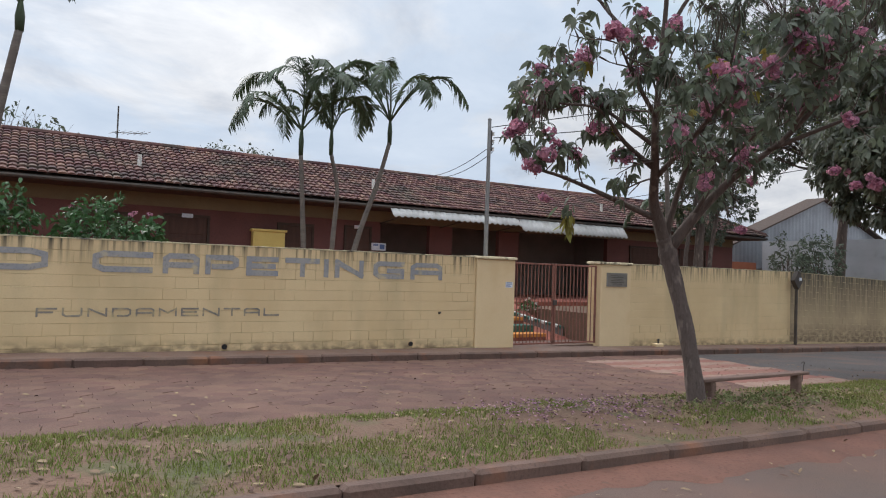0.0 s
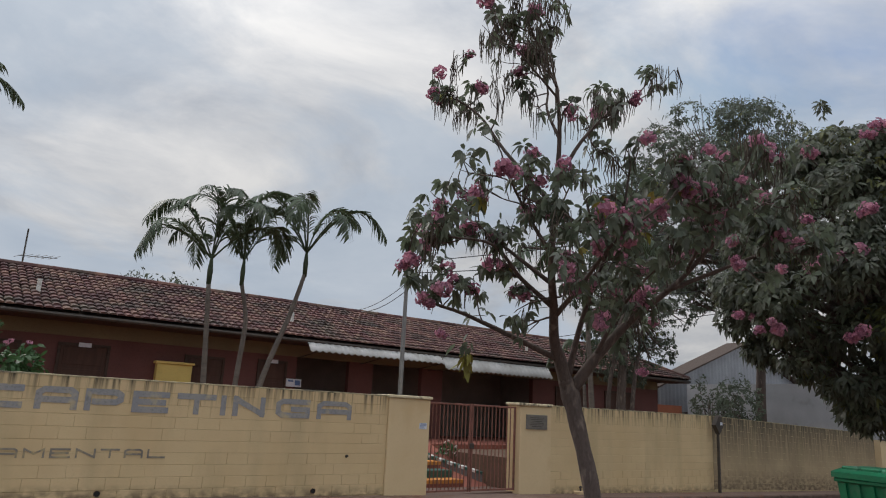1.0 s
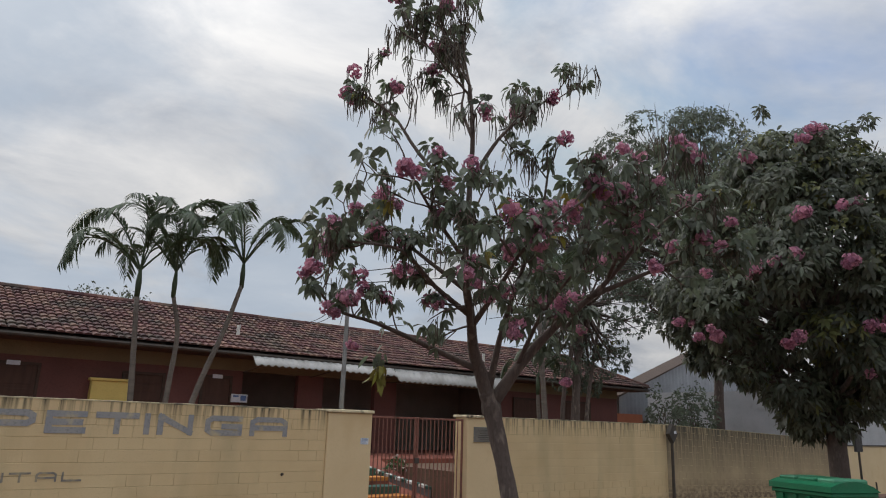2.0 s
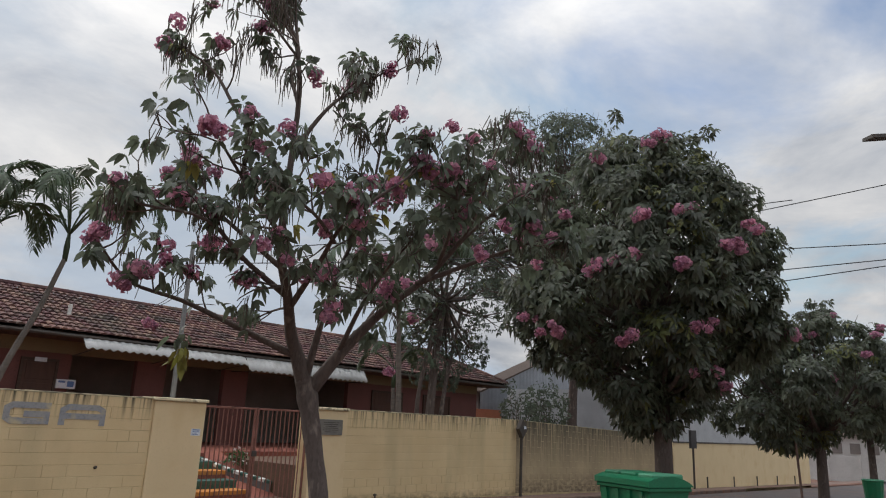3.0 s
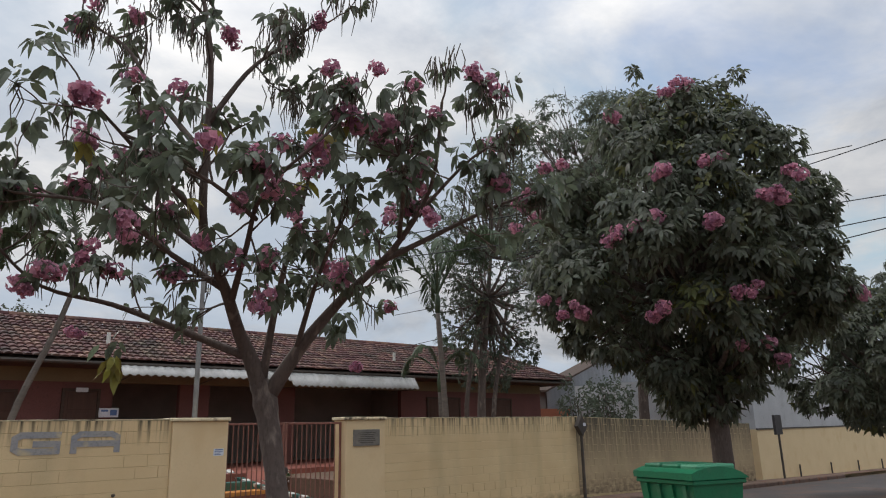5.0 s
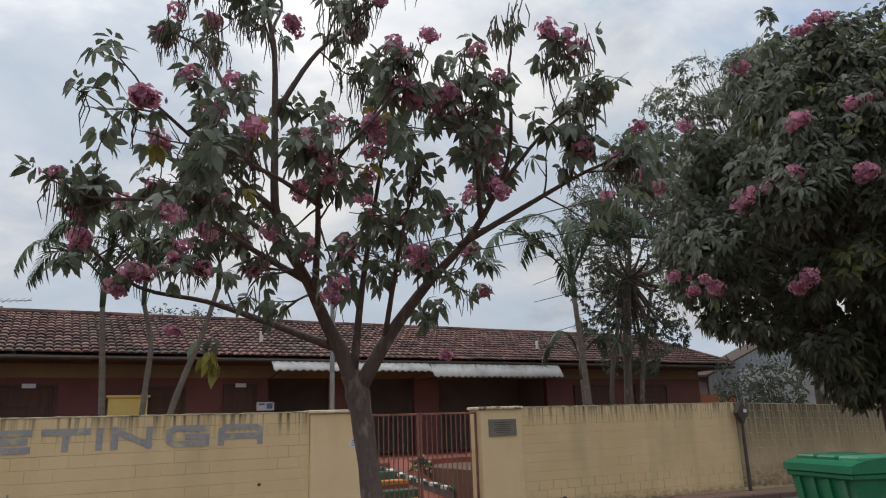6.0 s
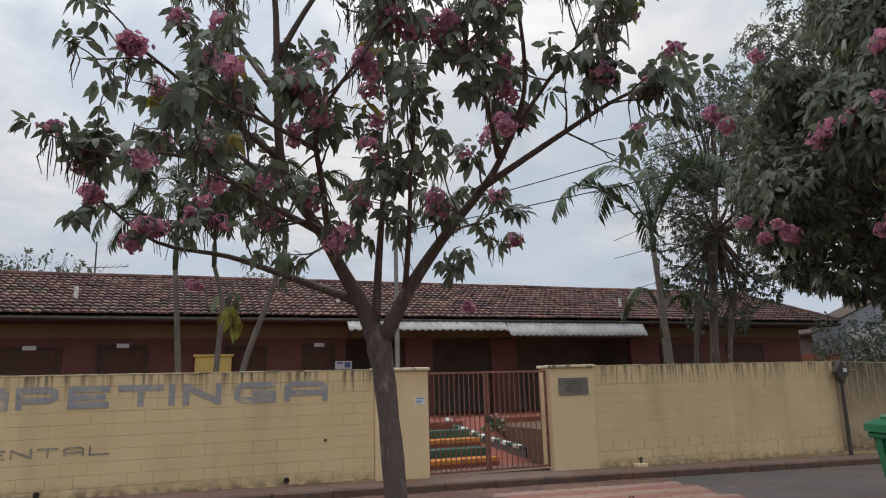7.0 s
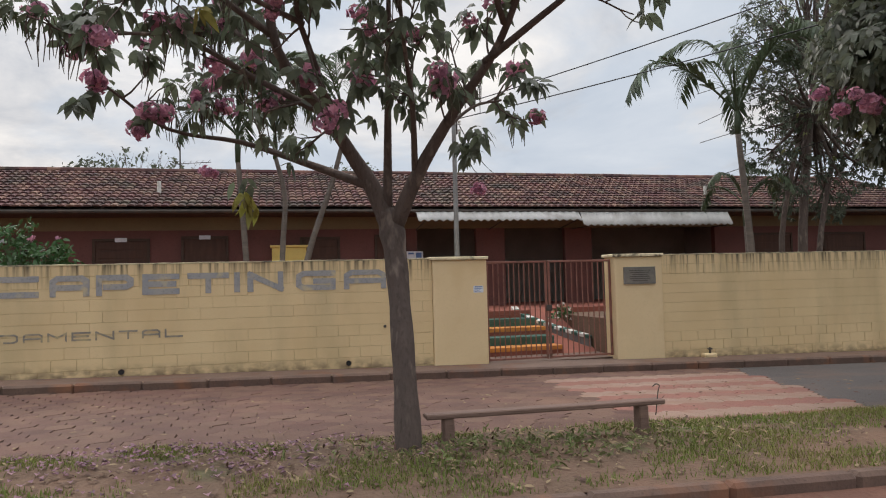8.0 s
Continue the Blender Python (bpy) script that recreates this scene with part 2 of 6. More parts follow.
M_LEAF_OLD = mat("yellowing_leaf", (0.22, 0.22, 0.05), (0.30, 0.24, 0.05), rough=0.6, scale=2, fine=20, bump=0, vary=0.3, island=True, through_light=0.35)
M_LEAF_BIG = mat("dense_dark_leaf", (0.105, 0.12, 0.085), (0.15, 0.165, 0.105), rough=0.42, spec=0.6, scale=1, fine=20, bump=0, vary=0.4, island=True, through_light=0.55)
# yellow-green for leaves that catch the light, the brightness put into the colour
M_LEAF_LIT = mat("lit_tone_leaf", (0.15, 0.17, 0.06), (0.20, 0.19, 0.07), rough=0.5, scale=2, fine=20, bump=0, vary=0.3, island=True, through_light=0.45)
M_LEAF_BACK = mat("grey_green_fine_leaf", (0.09, 0.11, 0.08), (0.125, 0.145, 0.10), rough=0.6, scale=0.8, fine=20, bump=0, vary=0.35, island=True, through_light=0.42)
M_LEAF_SHRUB = mat("glossy_shrub_leaf", (0.05, 0.10, 0.038), (0.075, 0.145, 0.05), rough=0.45, scale=2, fine=20, bump=0, vary=0.35, island=True, through_light=0.3)
M_PALM = mat("palm_leaflet", (0.06, 0.085, 0.05), (0.09, 0.12, 0.06), rough=0.5, scale=2, fine=20, bump=0, vary=0.3, island=True, through_light=0.25)
M_FLOWER = mat("pink_trumpet_petal", (0.48, 0.20, 0.29), (0.58, 0.31, 0.40), rough=0.7, scale=4, fine=30, bump=0, vary=0.3, island=True, through_light=0.4)
M_POD = mat("dry_seed_pod", (0.11, 0.085, 0.06), (0.075, 0.06, 0.045), scale=6, fine=40, bump=0.2, vary=0.3, island=True)
M_GRASS = mat("dry_patchy_grass", (0.15, 0.21, 0.045), (0.25, 0.24, 0.08), rough=0.8, scale=0.9, fine=12, bump=0, vary=0.4, island=True, through_light=0.25)
M_LITTER = mat("dead_leaf", (0.25, 0.17, 0.105), (0.15, 0.095, 0.065), rough=0.9, scale=3, fine=20, bump=0, vary=0.5, island=True)
M_PETALS = mat("fallen_petal", (0.34, 0.20, 0.25), (0.27, 0.16, 0.19), rough=0.8, scale=3, fine=20, bump=0, vary=0.35, island=True, through_light=0.2)
M_WEED = mat("dry_green_weed", (0.14, 0.17, 0.06), (0.22, 0.21, 0.09), rough=0.7, scale=1.5, fine=12, bump=0, vary=0.4, island=True, through_light=0.25)
M_WHITEFLOWER = mat("white_petal", (0.75, 0.72, 0.68), (0.65, 0.62, 0.58), rough=0.7, scale=3, fine=20, bump=0, vary=0.2, island=True)
M_BENCH = mat("weathered_bench_timber", (0.21, 0.135, 0.105), (0.14, 0.09, 0.07), scale=5, fine=40, stretch=(0.3, 4, 4), bump=0.6)
M_BIN = mat("green_bin_plastic", (0.012, 0.17, 0.075), (0.010, 0.13, 0.06), rough=0.45, scale=3, fine=50, bump=0.08, spots=(0.05, 0.16, 0.09), spot_scale=3)
M_BIN_LIGHT = mat("pale_green_bin_plastic", (0.07, 0.27, 0.15), (0.05, 0.21, 0.12), rough=0.5, scale=3, fine=50, bump=0.08)
M_ORANGE = mat("orange_step_paint", (0.62, 0.25, 0.05), (0.52, 0.20, 0.045), scale=2, fine=40, bump=0.2, spots=(0.32, 0.14, 0.06), spot_scale=4)
M_GREENP = mat("green_floor_paint", (0.06, 0.14, 0.105), (0.045, 0.10, 0.08), scale=2, fine=40, bump=0.2)
M_PARAPET = mat("grey_cement_render", (0.21, 0.20, 0.185), (0.15, 0.14, 0.13), scale=2, fine=40, bump=0.3, spots=(0.10, 0.085, 0.075), spot_scale=3)
M_REDFLOOR = mat("red_floor_paint", (0.30, 0.10, 0.065), (0.22, 0.07, 0.05), scale=1.5, fine=40, bump=0.2)
M_SHEET = mat("grey_corrugated_sheet", (0.36, 0.37, 0.39), (0.27, 0.275, 0.29), rough=0.6, scale=1.2, fine=30, bump=0.1, metal=0.3)
M_GREYWALL = mat("grey_corrugated_sheet", (0.50, 0.51, 0.52), (0.40, 0.41, 0.42), rough=0.5, scale=1.2, fine=40, metal=0.2, bump=0.1, spots=(0.25, 0.23, 0.21), spot_scale=1.2, spot_at=(0.6, 0.8))
M_FARWALL = mat("pale_render", (0.55, 0.53, 0.50), (0.45, 0.43, 0.40), scale=0.8, fine=20, bump=0.2)
M_SIGN = mat("black_board", (0.03, 0.028, 0.028), (0.045, 0.04, 0.04), rough=0.5, scale=6, fine=60, bump=0.05)
M_LABEL = mat("white_paper", (0.72, 0.75, 0.80), (0.65, 0.68, 0.72), rough=0.6, scale=8, fine=60, bump=0)
M_BLUEINK = mat("blue_print", (0.10, 0.17, 0.35), (0.12, 0.2, 0.4), rough=0.6, scale=8, fine=60, bump=0)
M_ROADRED = mat("worn_red_road_paint", (0.26, 0.11, 0.085), (0.21, 0.095, 0.072), rough=0.9, scale=2, fine=40, bump=0.4, spots=(0.22, 0.12, 0.09), spot_scale=2.5, spot_at=(0.5, 0.7))
M_ROADWHITE = mat("worn_white_road_paint", (0.30, 0.205, 0.155), (0.24, 0.155, 0.115), rough=0.9, scale=2, fine=40, bump=0.4, spots=(0.25, 0.14, 0.10), spot_scale=2.5, spot_at=(0.5, 0.7))
M_WIRE = mat("black_cable", (0.02, 0.02, 0.02), (0.03, 0.03, 0.03), rough=0.6, scale=5, fine=40, bump=0)
M_REDROOF = mat("orange_roof", (0.50, 0.18, 0.10), (0.42, 0.15, 0.08), scale=2, fine=30, bump=0.2)


# ---- builders ----
class Shape:
    """Collects corners and faces for one mesh."""

    def __init__(self):
        self.v, self.f = [], []

    def add(self, vs, fs):
        k = len(self.v)
        self.v.extend(tuple(p) for p in vs)
        self.f.extend(tuple(i + k for i in q) for q in fs)

    def box(self, x0, y0, z0, x1, y1, z1, c=0.0):
        """A box, its edges chamfered by c."""
        if c <= 0:
            self.add([(x, y, z) for x in (x0, x1) for y in (y0, y1) for z in (z0, z1)],
                     [(0, 1, 3, 2), (4, 6, 7, 5), (0, 4, 5, 1), (2, 3, 7, 6), (0, 2, 6, 4), (1, 5, 7, 3)])
            return
        b = bmesh.new()
        bmesh.ops.create_cube(b, size=1)
        bmesh.ops.scale(b, vec=(x1 - x0, y1 - y0, z1 - z0), verts=b.verts)
        bmesh.ops.translate(b, vec=((x0 + x1) / 2, (y0 + y1) / 2, (z0 + z1) / 2), verts=b.verts)
        bmesh.ops.bevel(b, geom=list(b.edges), offset=c, segments=1, affect="EDGES")
        b.verts.index_update()
        self.add([v.co[:] for v in b.verts], [[v.index for v in f.verts] for f in b.faces])
        b.free()

    def tube(self, pts, radii, n=6, caps=True):
        pts = [Vector(p) for p in pts]
        rings, vs, fs = len(pts), [], []
        side = None
        for i, p in enumerate(pts):
            d = (pts[min(i + 1, rings - 1)] - pts[max(i - 1, 0)]).normalized()
            ref = side if side is not None else (Vector((1, 0, 0)) if abs(d.x) < 0.9 else Vector((0, 1, 0)))
            u = (ref - d * ref.dot(d)).normalized()
            side, w = u, d.cross(u)
            r = radii[i] if isinstance(radii, (list, tuple)) else radii
            vs += [p + (u * math.cos(a) + w * math.sin(a)) * r for a in (2 * math.pi * k / n for k in range(n))]
        for i in range(rings - 1):
            fs += [(i * n + k, i * n + (k + 1) % n, (i + 1) * n + (k + 1) % n, (i + 1) * n + k) for k in range(n)]
        if caps:
            fs += [tuple(range(n))[::-1], tuple((rings - 1) * n + k for k in range(n))]
        self.add(vs, fs)

    def blade(self, at, way, up, length, width, droop=0.3, fold=0.25):
        """A pointed oval leaf that bends down towards its tip."""
        way = way.normalized()
        s = way.cross(up)
        s = s.normalized() if s.length > 1e-4 else Vector((1, 0, 0))
        down = Vector((0, 0, -droop * length))
        p1, p2 = at + way * length * 0.28, at + way * length * 0.66 + down * 0.35
        tip = at + way * length * 0.96 + down
        w1, w2, n = s * width * 0.46, s * width * 0.42, s.cross(way) * width * fold
        self.add([at, p1 + w1 + n, p1 - w1, p2 + w2 + n, p2 - w2, tip], [(0, 2, 1), (1, 2, 4, 3), (3, 4, 5)])

    def mesh(self, name, material, smooth=False):
        me = bpy.data.meshes.new(name)
        me.from_pydata(self.v, [], self.f)
        me.update()
        if material:
            me.materials.append(material)
        if smooth:
            me.polygons.foreach_set("use_smooth", [True] * len(me.polygons))
        return me


def part(name, sh, material, parent, label="", smooth=False):
    """Links a shape as one mesh object under a thing or a part."""
    ob = new(name, sh if isinstance(sh, bpy.types.Mesh) else sh.mesh(name, material, smooth))
    ob.parent = parent
    return tagged(ob, label) if label else ob


def thing(name, label, category, at=(0, 0, 0), group="", kind="", turn=0.0):
    ob = new(name)
    ob.location, ob.rotation_euler = at, (0, 0, math.radians(turn))
    return tagged(ob, label, category, group, kind)


def single(name, sh, material, label, category, kind="", group="", smooth=False):
    ob = new(name, sh.mesh(name, material, smooth))
    return tagged(ob, label, category, group, kind)


rnd = random.Random(7)


def U(a, b):
    return rnd.uniform(a, b)


def slope(x):
    """The street falls gently along +x."""
    return -0.02 * max(-40.0, min(70.0, x))


MEDIAN_NEAR, MEDIAN_FAR, KERB_Y = -8.75, -6.85, -1.0


def level(x, y):
    """Height of the ground."""
    if y <= MEDIAN_NEAR - 0.14:
        p = 0.19
    elif y <= MEDIAN_FAR:
        p = 0.315 + 0.03 * math.sin((y - MEDIAN_NEAR) * 1.6)
    elif y <= KERB_Y:
        p = 0.27 + (y - MEDIAN_FAR) / (KERB_Y - MEDIAN_FAR) * -0.25
    else:
        p = 0.14
    return slope(x) + p

# ---- ground ----


def strip(ys, x0, x1, nx, dz, name, material, label, category, wobble=0.0):
    sh = Shape()
    xs = [x0 + (x1 - x0) * i / nx for i in range(nx + 1)]
    vs = [(x, y, level(x, y) + dz + wobble * noise.noise((x * 0.9, y * 1.3, 3.0)) * min(1.0, 0.15 + 3 * abs(y - MEDIAN_NEAR))) for x in xs for y in ys]
    n = len(ys)
    fs = [(i * n + j, (i + 1) * n + j, (i + 1) * n + j + 1, i * n + j + 1) for i in range(nx) for j in range(n - 1)]
    sh.add(vs, fs)
    return single(name, sh, material, label, category, "structure", smooth=wobble > 0)


def make_ground():
    sh = Shape()
    xs = [-900, -300, -100, -40, -20, 0, 20, 40, 70, 100, 300, 900]
    ys = [-900, -300, -80, -40, -20, -8.9, -6.9, -1.05, 0.2, 14, 40, 100, 300, 900]
    vs = [(x, y, slope(x) - 0.12) for x in xs for y in ys]
    n = len(ys)
    sh.add(vs, [(i * n + j, (i + 1) * n + j, (i + 1) * n + j + 1, i * n + j + 1) for i in range(len(xs) - 1) for j in range(n - 1)])
    single("ground", sh, M_EARTH, "bare red earth reaching out to the horizon", "ground", "structure")
    strip([-30, -24, -18, -14, -11, -9.6, -8.89], -40, 70, 60, 0.0, "road", M_ASPHALT, "worn asphalt street dusted with red earth", "road", 0.012)
    strip([MEDIAN_NEAR - 0.02 + 0.1 * i for i in range(20)], -40, 70, 220, 0.0, "median", M_SOIL, "raised strip of bare soil with dry grass and litter", "median", 0.05)
    strip([MEDIAN_FAR + 0.001, -5, -3, KERB_Y - 0.001], -40, 70, 40, -0.012, "side_road", M_JOINT, "red earth bed under the paving blocks", "road")
    strip([KERB_Y + 0.12, -0.5, 0.36], -40, 70, 60, 0.0, "pavement", M_PAVE, "narrow cement pavement stained by red dust", "pavement", 0.01)


make_ground()

# ---- the school's street wall ----
BH, BW, TOP = 0.2, 0.4, 2.17


def block_mesh(w, h, d, name, material, filled=False):
    """A concrete block: chamfered front, open back; origin at the lower left of its face."""
    c, g = 0.004, 0.0022
    sh = Shape()
    x0, x1, z0, z1 = (0.0 if filled else g), w - (0.0 if filled else g), g * (0.6 if filled else 1), h - g * (0.6 if filled else 1)
    s = 0.0 if filled else c
    sh.add([(x0, 0, z0), (x1, 0, z0), (x1, 0, z1), (x0, 0, z1),
            (x0 + s, -c, z0 + c), (x1 - s, -c, z0 + c), (x1 - s, -c, z1 - c), (x0 + s, -c, z1 - c),
            (x0, d, z0), (x1, d, z0), (x1, d, z1), (x0, d, z1)],
           [(4, 5, 6, 7), (0, 1, 5, 4), (1, 2, 6, 5), (2, 3, 7, 6), (3, 0, 4, 7), (0, 8, 9, 1), (1, 9, 10, 2), (2, 10, 11, 3), (3, 11, 8, 0)])
    return sh.mesh(name, material)


def wall_core(name, x0, x1, fall, label, material=M_MORTAR):
    sh = Shape()
    n = max(2, int((x1 - x0) / 2))
    for i in range(n):
        a, b = x0 + (x1 - x0) * i / n, x0 + (x1 - x0) * (i + 1) / n
        za, zb = slope(a) - 0.1, slope(b) - 0.1
        ta, tb = TOP - 0.008 - fall * max(0, a - 12), TOP - 0.008 - fall * max(0, b - 12)
        sh.add([(a, 0.005, za), (b, 0.005, zb), (b, 0.005, tb), (a, 0.005, ta), (a, 0.16, za), (b, 0.16, zb), (b, 0.16, tb), (a, 0.16, ta)],
               [(0, 1, 2, 3), (5, 4, 7, 6), (3, 2, 6, 7)] + ([(0, 3, 7, 4)] if i == 0 else []) + ([(1, 5, 6, 2)] if i == n - 1 else []))
    return single(name, sh, material, label, "wall", "structure")


def block_places(x0, x1, courses):
    """Running bond from the top course down: place, width."""
    for k in range(courses):
        z = TOP - (k + 1) * BH
        x = x0 - (BW / 2 if k % 2 else 0)
        while x < x1 - 0.03:
            a, b = max(x, x0), min(x + BW, x1)
            if b - a > 0.04:
                yield round(a, 4), round(b - a, 4), z, k
            x += BW


def lay_blocks(wall, x0, x1, courses, material, painted_over):
    made = {}
    for x, w, z, k in block_places(x0, x1, courses):
        if z + BH < level(x, -0.1) - 0.05:
            continue
        filled = 1 < k < 8 and rnd.random() < painted_over
        if (w, filled) not in made:
            made[w, filled] = block_mesh(w, BH, 0.03, "block", material, filled)
        ob = part("block", made[w, filled], None, wall)
        ob.location = (x, -0.0005 if filled else U(-0.003, 0.001), z)
        ob.rotation_euler = (0 if filled else U(-0.004, 0.004), 0, 0)


wall_left = wall_core("wall_left", -10.6, -0.004, 0, "long pale yellow block wall with faded lettering")
wall_right = wall_core("wall_right", 4.874, 12.0, 0, "pale yellow painted concrete block wall with mould streaks")
wall_far_left = wall_core("wall_outer", -30, -10.604, 0, "pale yellow painted wall running on along the street", M_WALL)
wall_far = wall_core("wall_far", 12.004, 23.4, 0.028, "mouldy yellow block wall beside the school, darkened as by tree shade")


def joined_blocks(wall, x0, x1, courses, fall, material):
    sh = Shape()
    for x, w, z, k in block_places(x0, x1, courses):
        f = fall * (x - 12)
        g, c, y = 0.0008 if 1 < k < 8 else 0.002, 0.003, U(-0.002, 0.001)
        a, b, lo, hi = x + g, x + w - g, z + g - f, z + BH - g - f
        sh.add([(a, y + 0.01, lo), (b, y + 0.01, lo), (b, y + 0.01, hi), (a, y + 0.01, hi), (a + c, y - c, lo + c), (b - c, y - c, lo + c), (b - c, y - c, hi - c), (a + c, y - c, hi - c)],
               [(4, 5, 6, 7), (0, 1, 5, 4), (1, 2, 6, 5), (2, 3, 7, 6), (3, 0, 4, 7)])
    tagged(part("blocks", sh, material, wall, "mouldy yellow wall blocks with tree shade in their colour"), kind="stuff")


joined_blocks(wall_far, 12.004, 23.4, 11, 0.028, M_WALL_FAR)


def coping(x0, x1, fall):
    """The rough mortar bed left on top of the wall."""
    sh = Shape()
    n = int((x1 - x0) / 0.12)
    vs, fs = [], []
    for i in range(n + 1):
        x = x0 + (x1 - x0) * i / n
        z = TOP - fall * max(0, x - 12)
        h = 0.012 + 0.016 * abs(noise.noise((x * 3, 0, 9)))
        vs += [(x, -0.012, z - 0.01), (x, -0.008, z + h * 0.6), (x, 0.08, z + h), (x, 0.172, z - 0.01)]
    for i in range(n):
        fs += [(4 * i + k, 4 * i + 4 + k, 4 * i + 5 + k, 4 * i + 1 + k) for k in range(3)]
    sh.add(vs, fs)
    single("coping", sh, M_COPING_OLD, "stained mortar capping along the top of the wall", "coping", "structure")


coping(-10.6, -0.01, 0)
coping(4.88, 12.0, 0)
coping(12.01, 23.4, 0.028)


GLYPHS = {
    "C": [[(1, 1), (0.14, 1), (0, 0.8), (0, 0.2), (0.14, 0), (1, 0)]],
    "A": [[(0, 0), (0, 0.8), (0.14, 1), (0.86, 1), (1, 0.8), (1, 0)], [(0, 0.4), (1, 0.4)]],
    "P": [[(0, 0), (0, 1), (0.86, 1), (1, 0.84), (1, 0.54), (0.86, 0.38), (0.22, 0.38)]],
    "E": [[(1, 1), (0, 1), (0, 0), (1, 0)], [(0, 0.5), (0.9, 0.5)]],
    "T": [[(0, 1), (1, 1)], [(0.5, 1), (0.5, 0)]],
    "I": [[(0.5, 1), (0.5, 0)]],
    "N": [[(0, 0), (0, 1)], [(0, 1), (1, 0)], [(1, 0), (1, 1)]],
    "G": [[(1, 1), (0.14, 1), (0, 0.8), (0, 0.2), (0.14, 0), (1, 0), (1, 0.45), (0.5, 0.45)]],
    "D": [[(0, 0), (0, 1), (0.84, 1), (1, 0.8), (1, 0.2), (0.84, 0), (0.3, 0)]],
    "F": [[(1, 1), (0, 1), (0, 0)], [(0, 0.5), (0.8, 0.5)]],
    "U": [[(0, 1), (0, 0.2), (0.14, 0), (0.86, 0), (1, 0.2), (1, 1)]],
    "M": [[(0, 0), (0, 1), (0.5, 0.4), (1, 1), (1, 0)]],
    "L": [[(0, 1), (0, 0), (1, 0)]],
}


def lettering(text, spans, z0, z1, stroke, material, label):
    """Wide squared sign-painter's capitals, brushed on the wall, each letter in its own span."""
    sh, layer = Shape(), 0
    for ch, (xa, xb) in zip(text, spans):
        for line in GLYPHS[ch]:
            h = stroke / 2
            P = [Vector((xa + h + u * (xb - xa - stroke), z0 + h + v * (z1 - z0 - stroke))) for u, v in line]
            m, rim = len(P), []
            for i, p in enumerate(P):
                d1 = (p - P[i - 1]).normalized() if i else (P[1] - p).normalized()
                d2 = (P[i + 1] - p).normalized() if i < m - 1 else d1
                n1, n2 = Vector((-d1.y, d1.x)), Vector((-d2.y, d2.x))
                k = n1 + n2
                k = k / max(0.6, k.dot(n1))
                e = d1 * (-h if i == 0 else h if i == m - 1 else 0.0)
                w = h * (1 + 0.12 * noise.noise((p.x * 3, p.y * 5, 2)))
                rim.append((p + e + k * w, p + e - k * w))
            y = -0.0125 - 0.0004 * (layer % 5)
            layer += 1
            sh.add([(q.x, y, q.y) for ab in rim for q in ab], [(2 * i, 2 * i + 1, 2 * i + 3, 2 * i + 2) for i in range(m - 1)])
    part("painted_lettering", sh, material, wall_left, label)


lettering("CAPETINGA", [(-7.72, -6.78), (-6.62, -6.0), (-5.9, -5.3), (-5.16, -4.55), (-4.42, -3.72), (-3.66, -3.5), (-3.4, -2.77), (-2.55, -1.83), (-1.68, -0.89)], 1.63, 1.99, 0.1, M_LETTER, "faded blue painted capital letters")
lettering("D", [(-9.75, -8.36)], 1.63, 1.99, 0.1, M_LETTER, "faded blue painted capital letter")
lettering("FUNDAMENTAL", [(-8.5 + 0.37 * i, -8.2 + 0.37 * i) for i in range(11)], 0.88, 1.03, 0.03, M_LETTER_THIN, "thin faded grey painted capital letters")


def pillar(name, x0, x1, label):
    zb = level((x0 + x1) / 2, -0.1) - 0.12
    sh = Shape()
    sh.box(x0, -0.05, zb, x1, 0.42, 2.135, 0.012)
    ob = single(name, sh, M_PILLAR, label, "gate pillar", "structure")
    cap = Shape()
    cap.box(x0 - 0.04, -0.09, 2.137, x1 + 0.03, 0.46, 2.2, 0.012)
    part("coping_slab", cap, M_CAP, ob, "pale cement coping slab")
    return ob


pillar("pillar_1", 0.0, 1.077, "smooth pale yellow rendered gate pillar with white notice")
pillar("pillar_2", 3.80, 4.87, "smooth pale yellow rendered gate pillar with metal plaque")


def plaque():
    t = thing("plaque", "dull bronze memorial plaque with unreadable lines on pillar", "plaque", (4.0, -0.052, 1.59))
    sh = Shape()
    sh.box(0, -0.02, 0, 0.69, 0, 0.325, 0.006)
    part("plate", sh, M_PLAQUE, t)
    sh = Shape()
    for a, b, c, d in ((-0.012, -0.012, 0.702, 0.0), (-0.012, 0.325, 0.702, 0.337), (-0.012, 0.0, 0.0, 0.325), (0.69, 0.0, 0.702, 0.325)):
        sh.box(a, -0.024, b, c, 0, d)
    part("frame", sh, M_STEEL, t, "grey metal rim")
    sh = Shape()
    for i in range(6):
        w = U(0.35, 0.55)
        sh.box(0.345 - w / 2, -0.0225, 0.05 + i * 0.042, 0.345 + w / 2, -0.019, 0.062 + i * 0.042)
    part("text_lines", sh, M_DARKSTEEL, t, "raised unreadable lines")


plaque()


def notice():
    t = thing("notice", "small white paper notice with blue lines on pillar", "notice", (0.80, -0.053, 1.50))
    sh = Shape()
    sh.box(0, -0.003, 0, 0.2, 0, 0.13)
    part("sheet", sh, M_LABEL, t)
    sh = Shape()
    sh.box(0.03, -0.005, 0.1, 0.18, -0.002, 0.118)
    for i in range(3):
        sh.box(0.02, -0.005, 0.02 + 0.025 * i, U(0.13, 0.18), -0.002, 0.03 + 0.025 * i)
    part("print", sh, M_BLUEINK, t, "blue unreadable print")


notice()


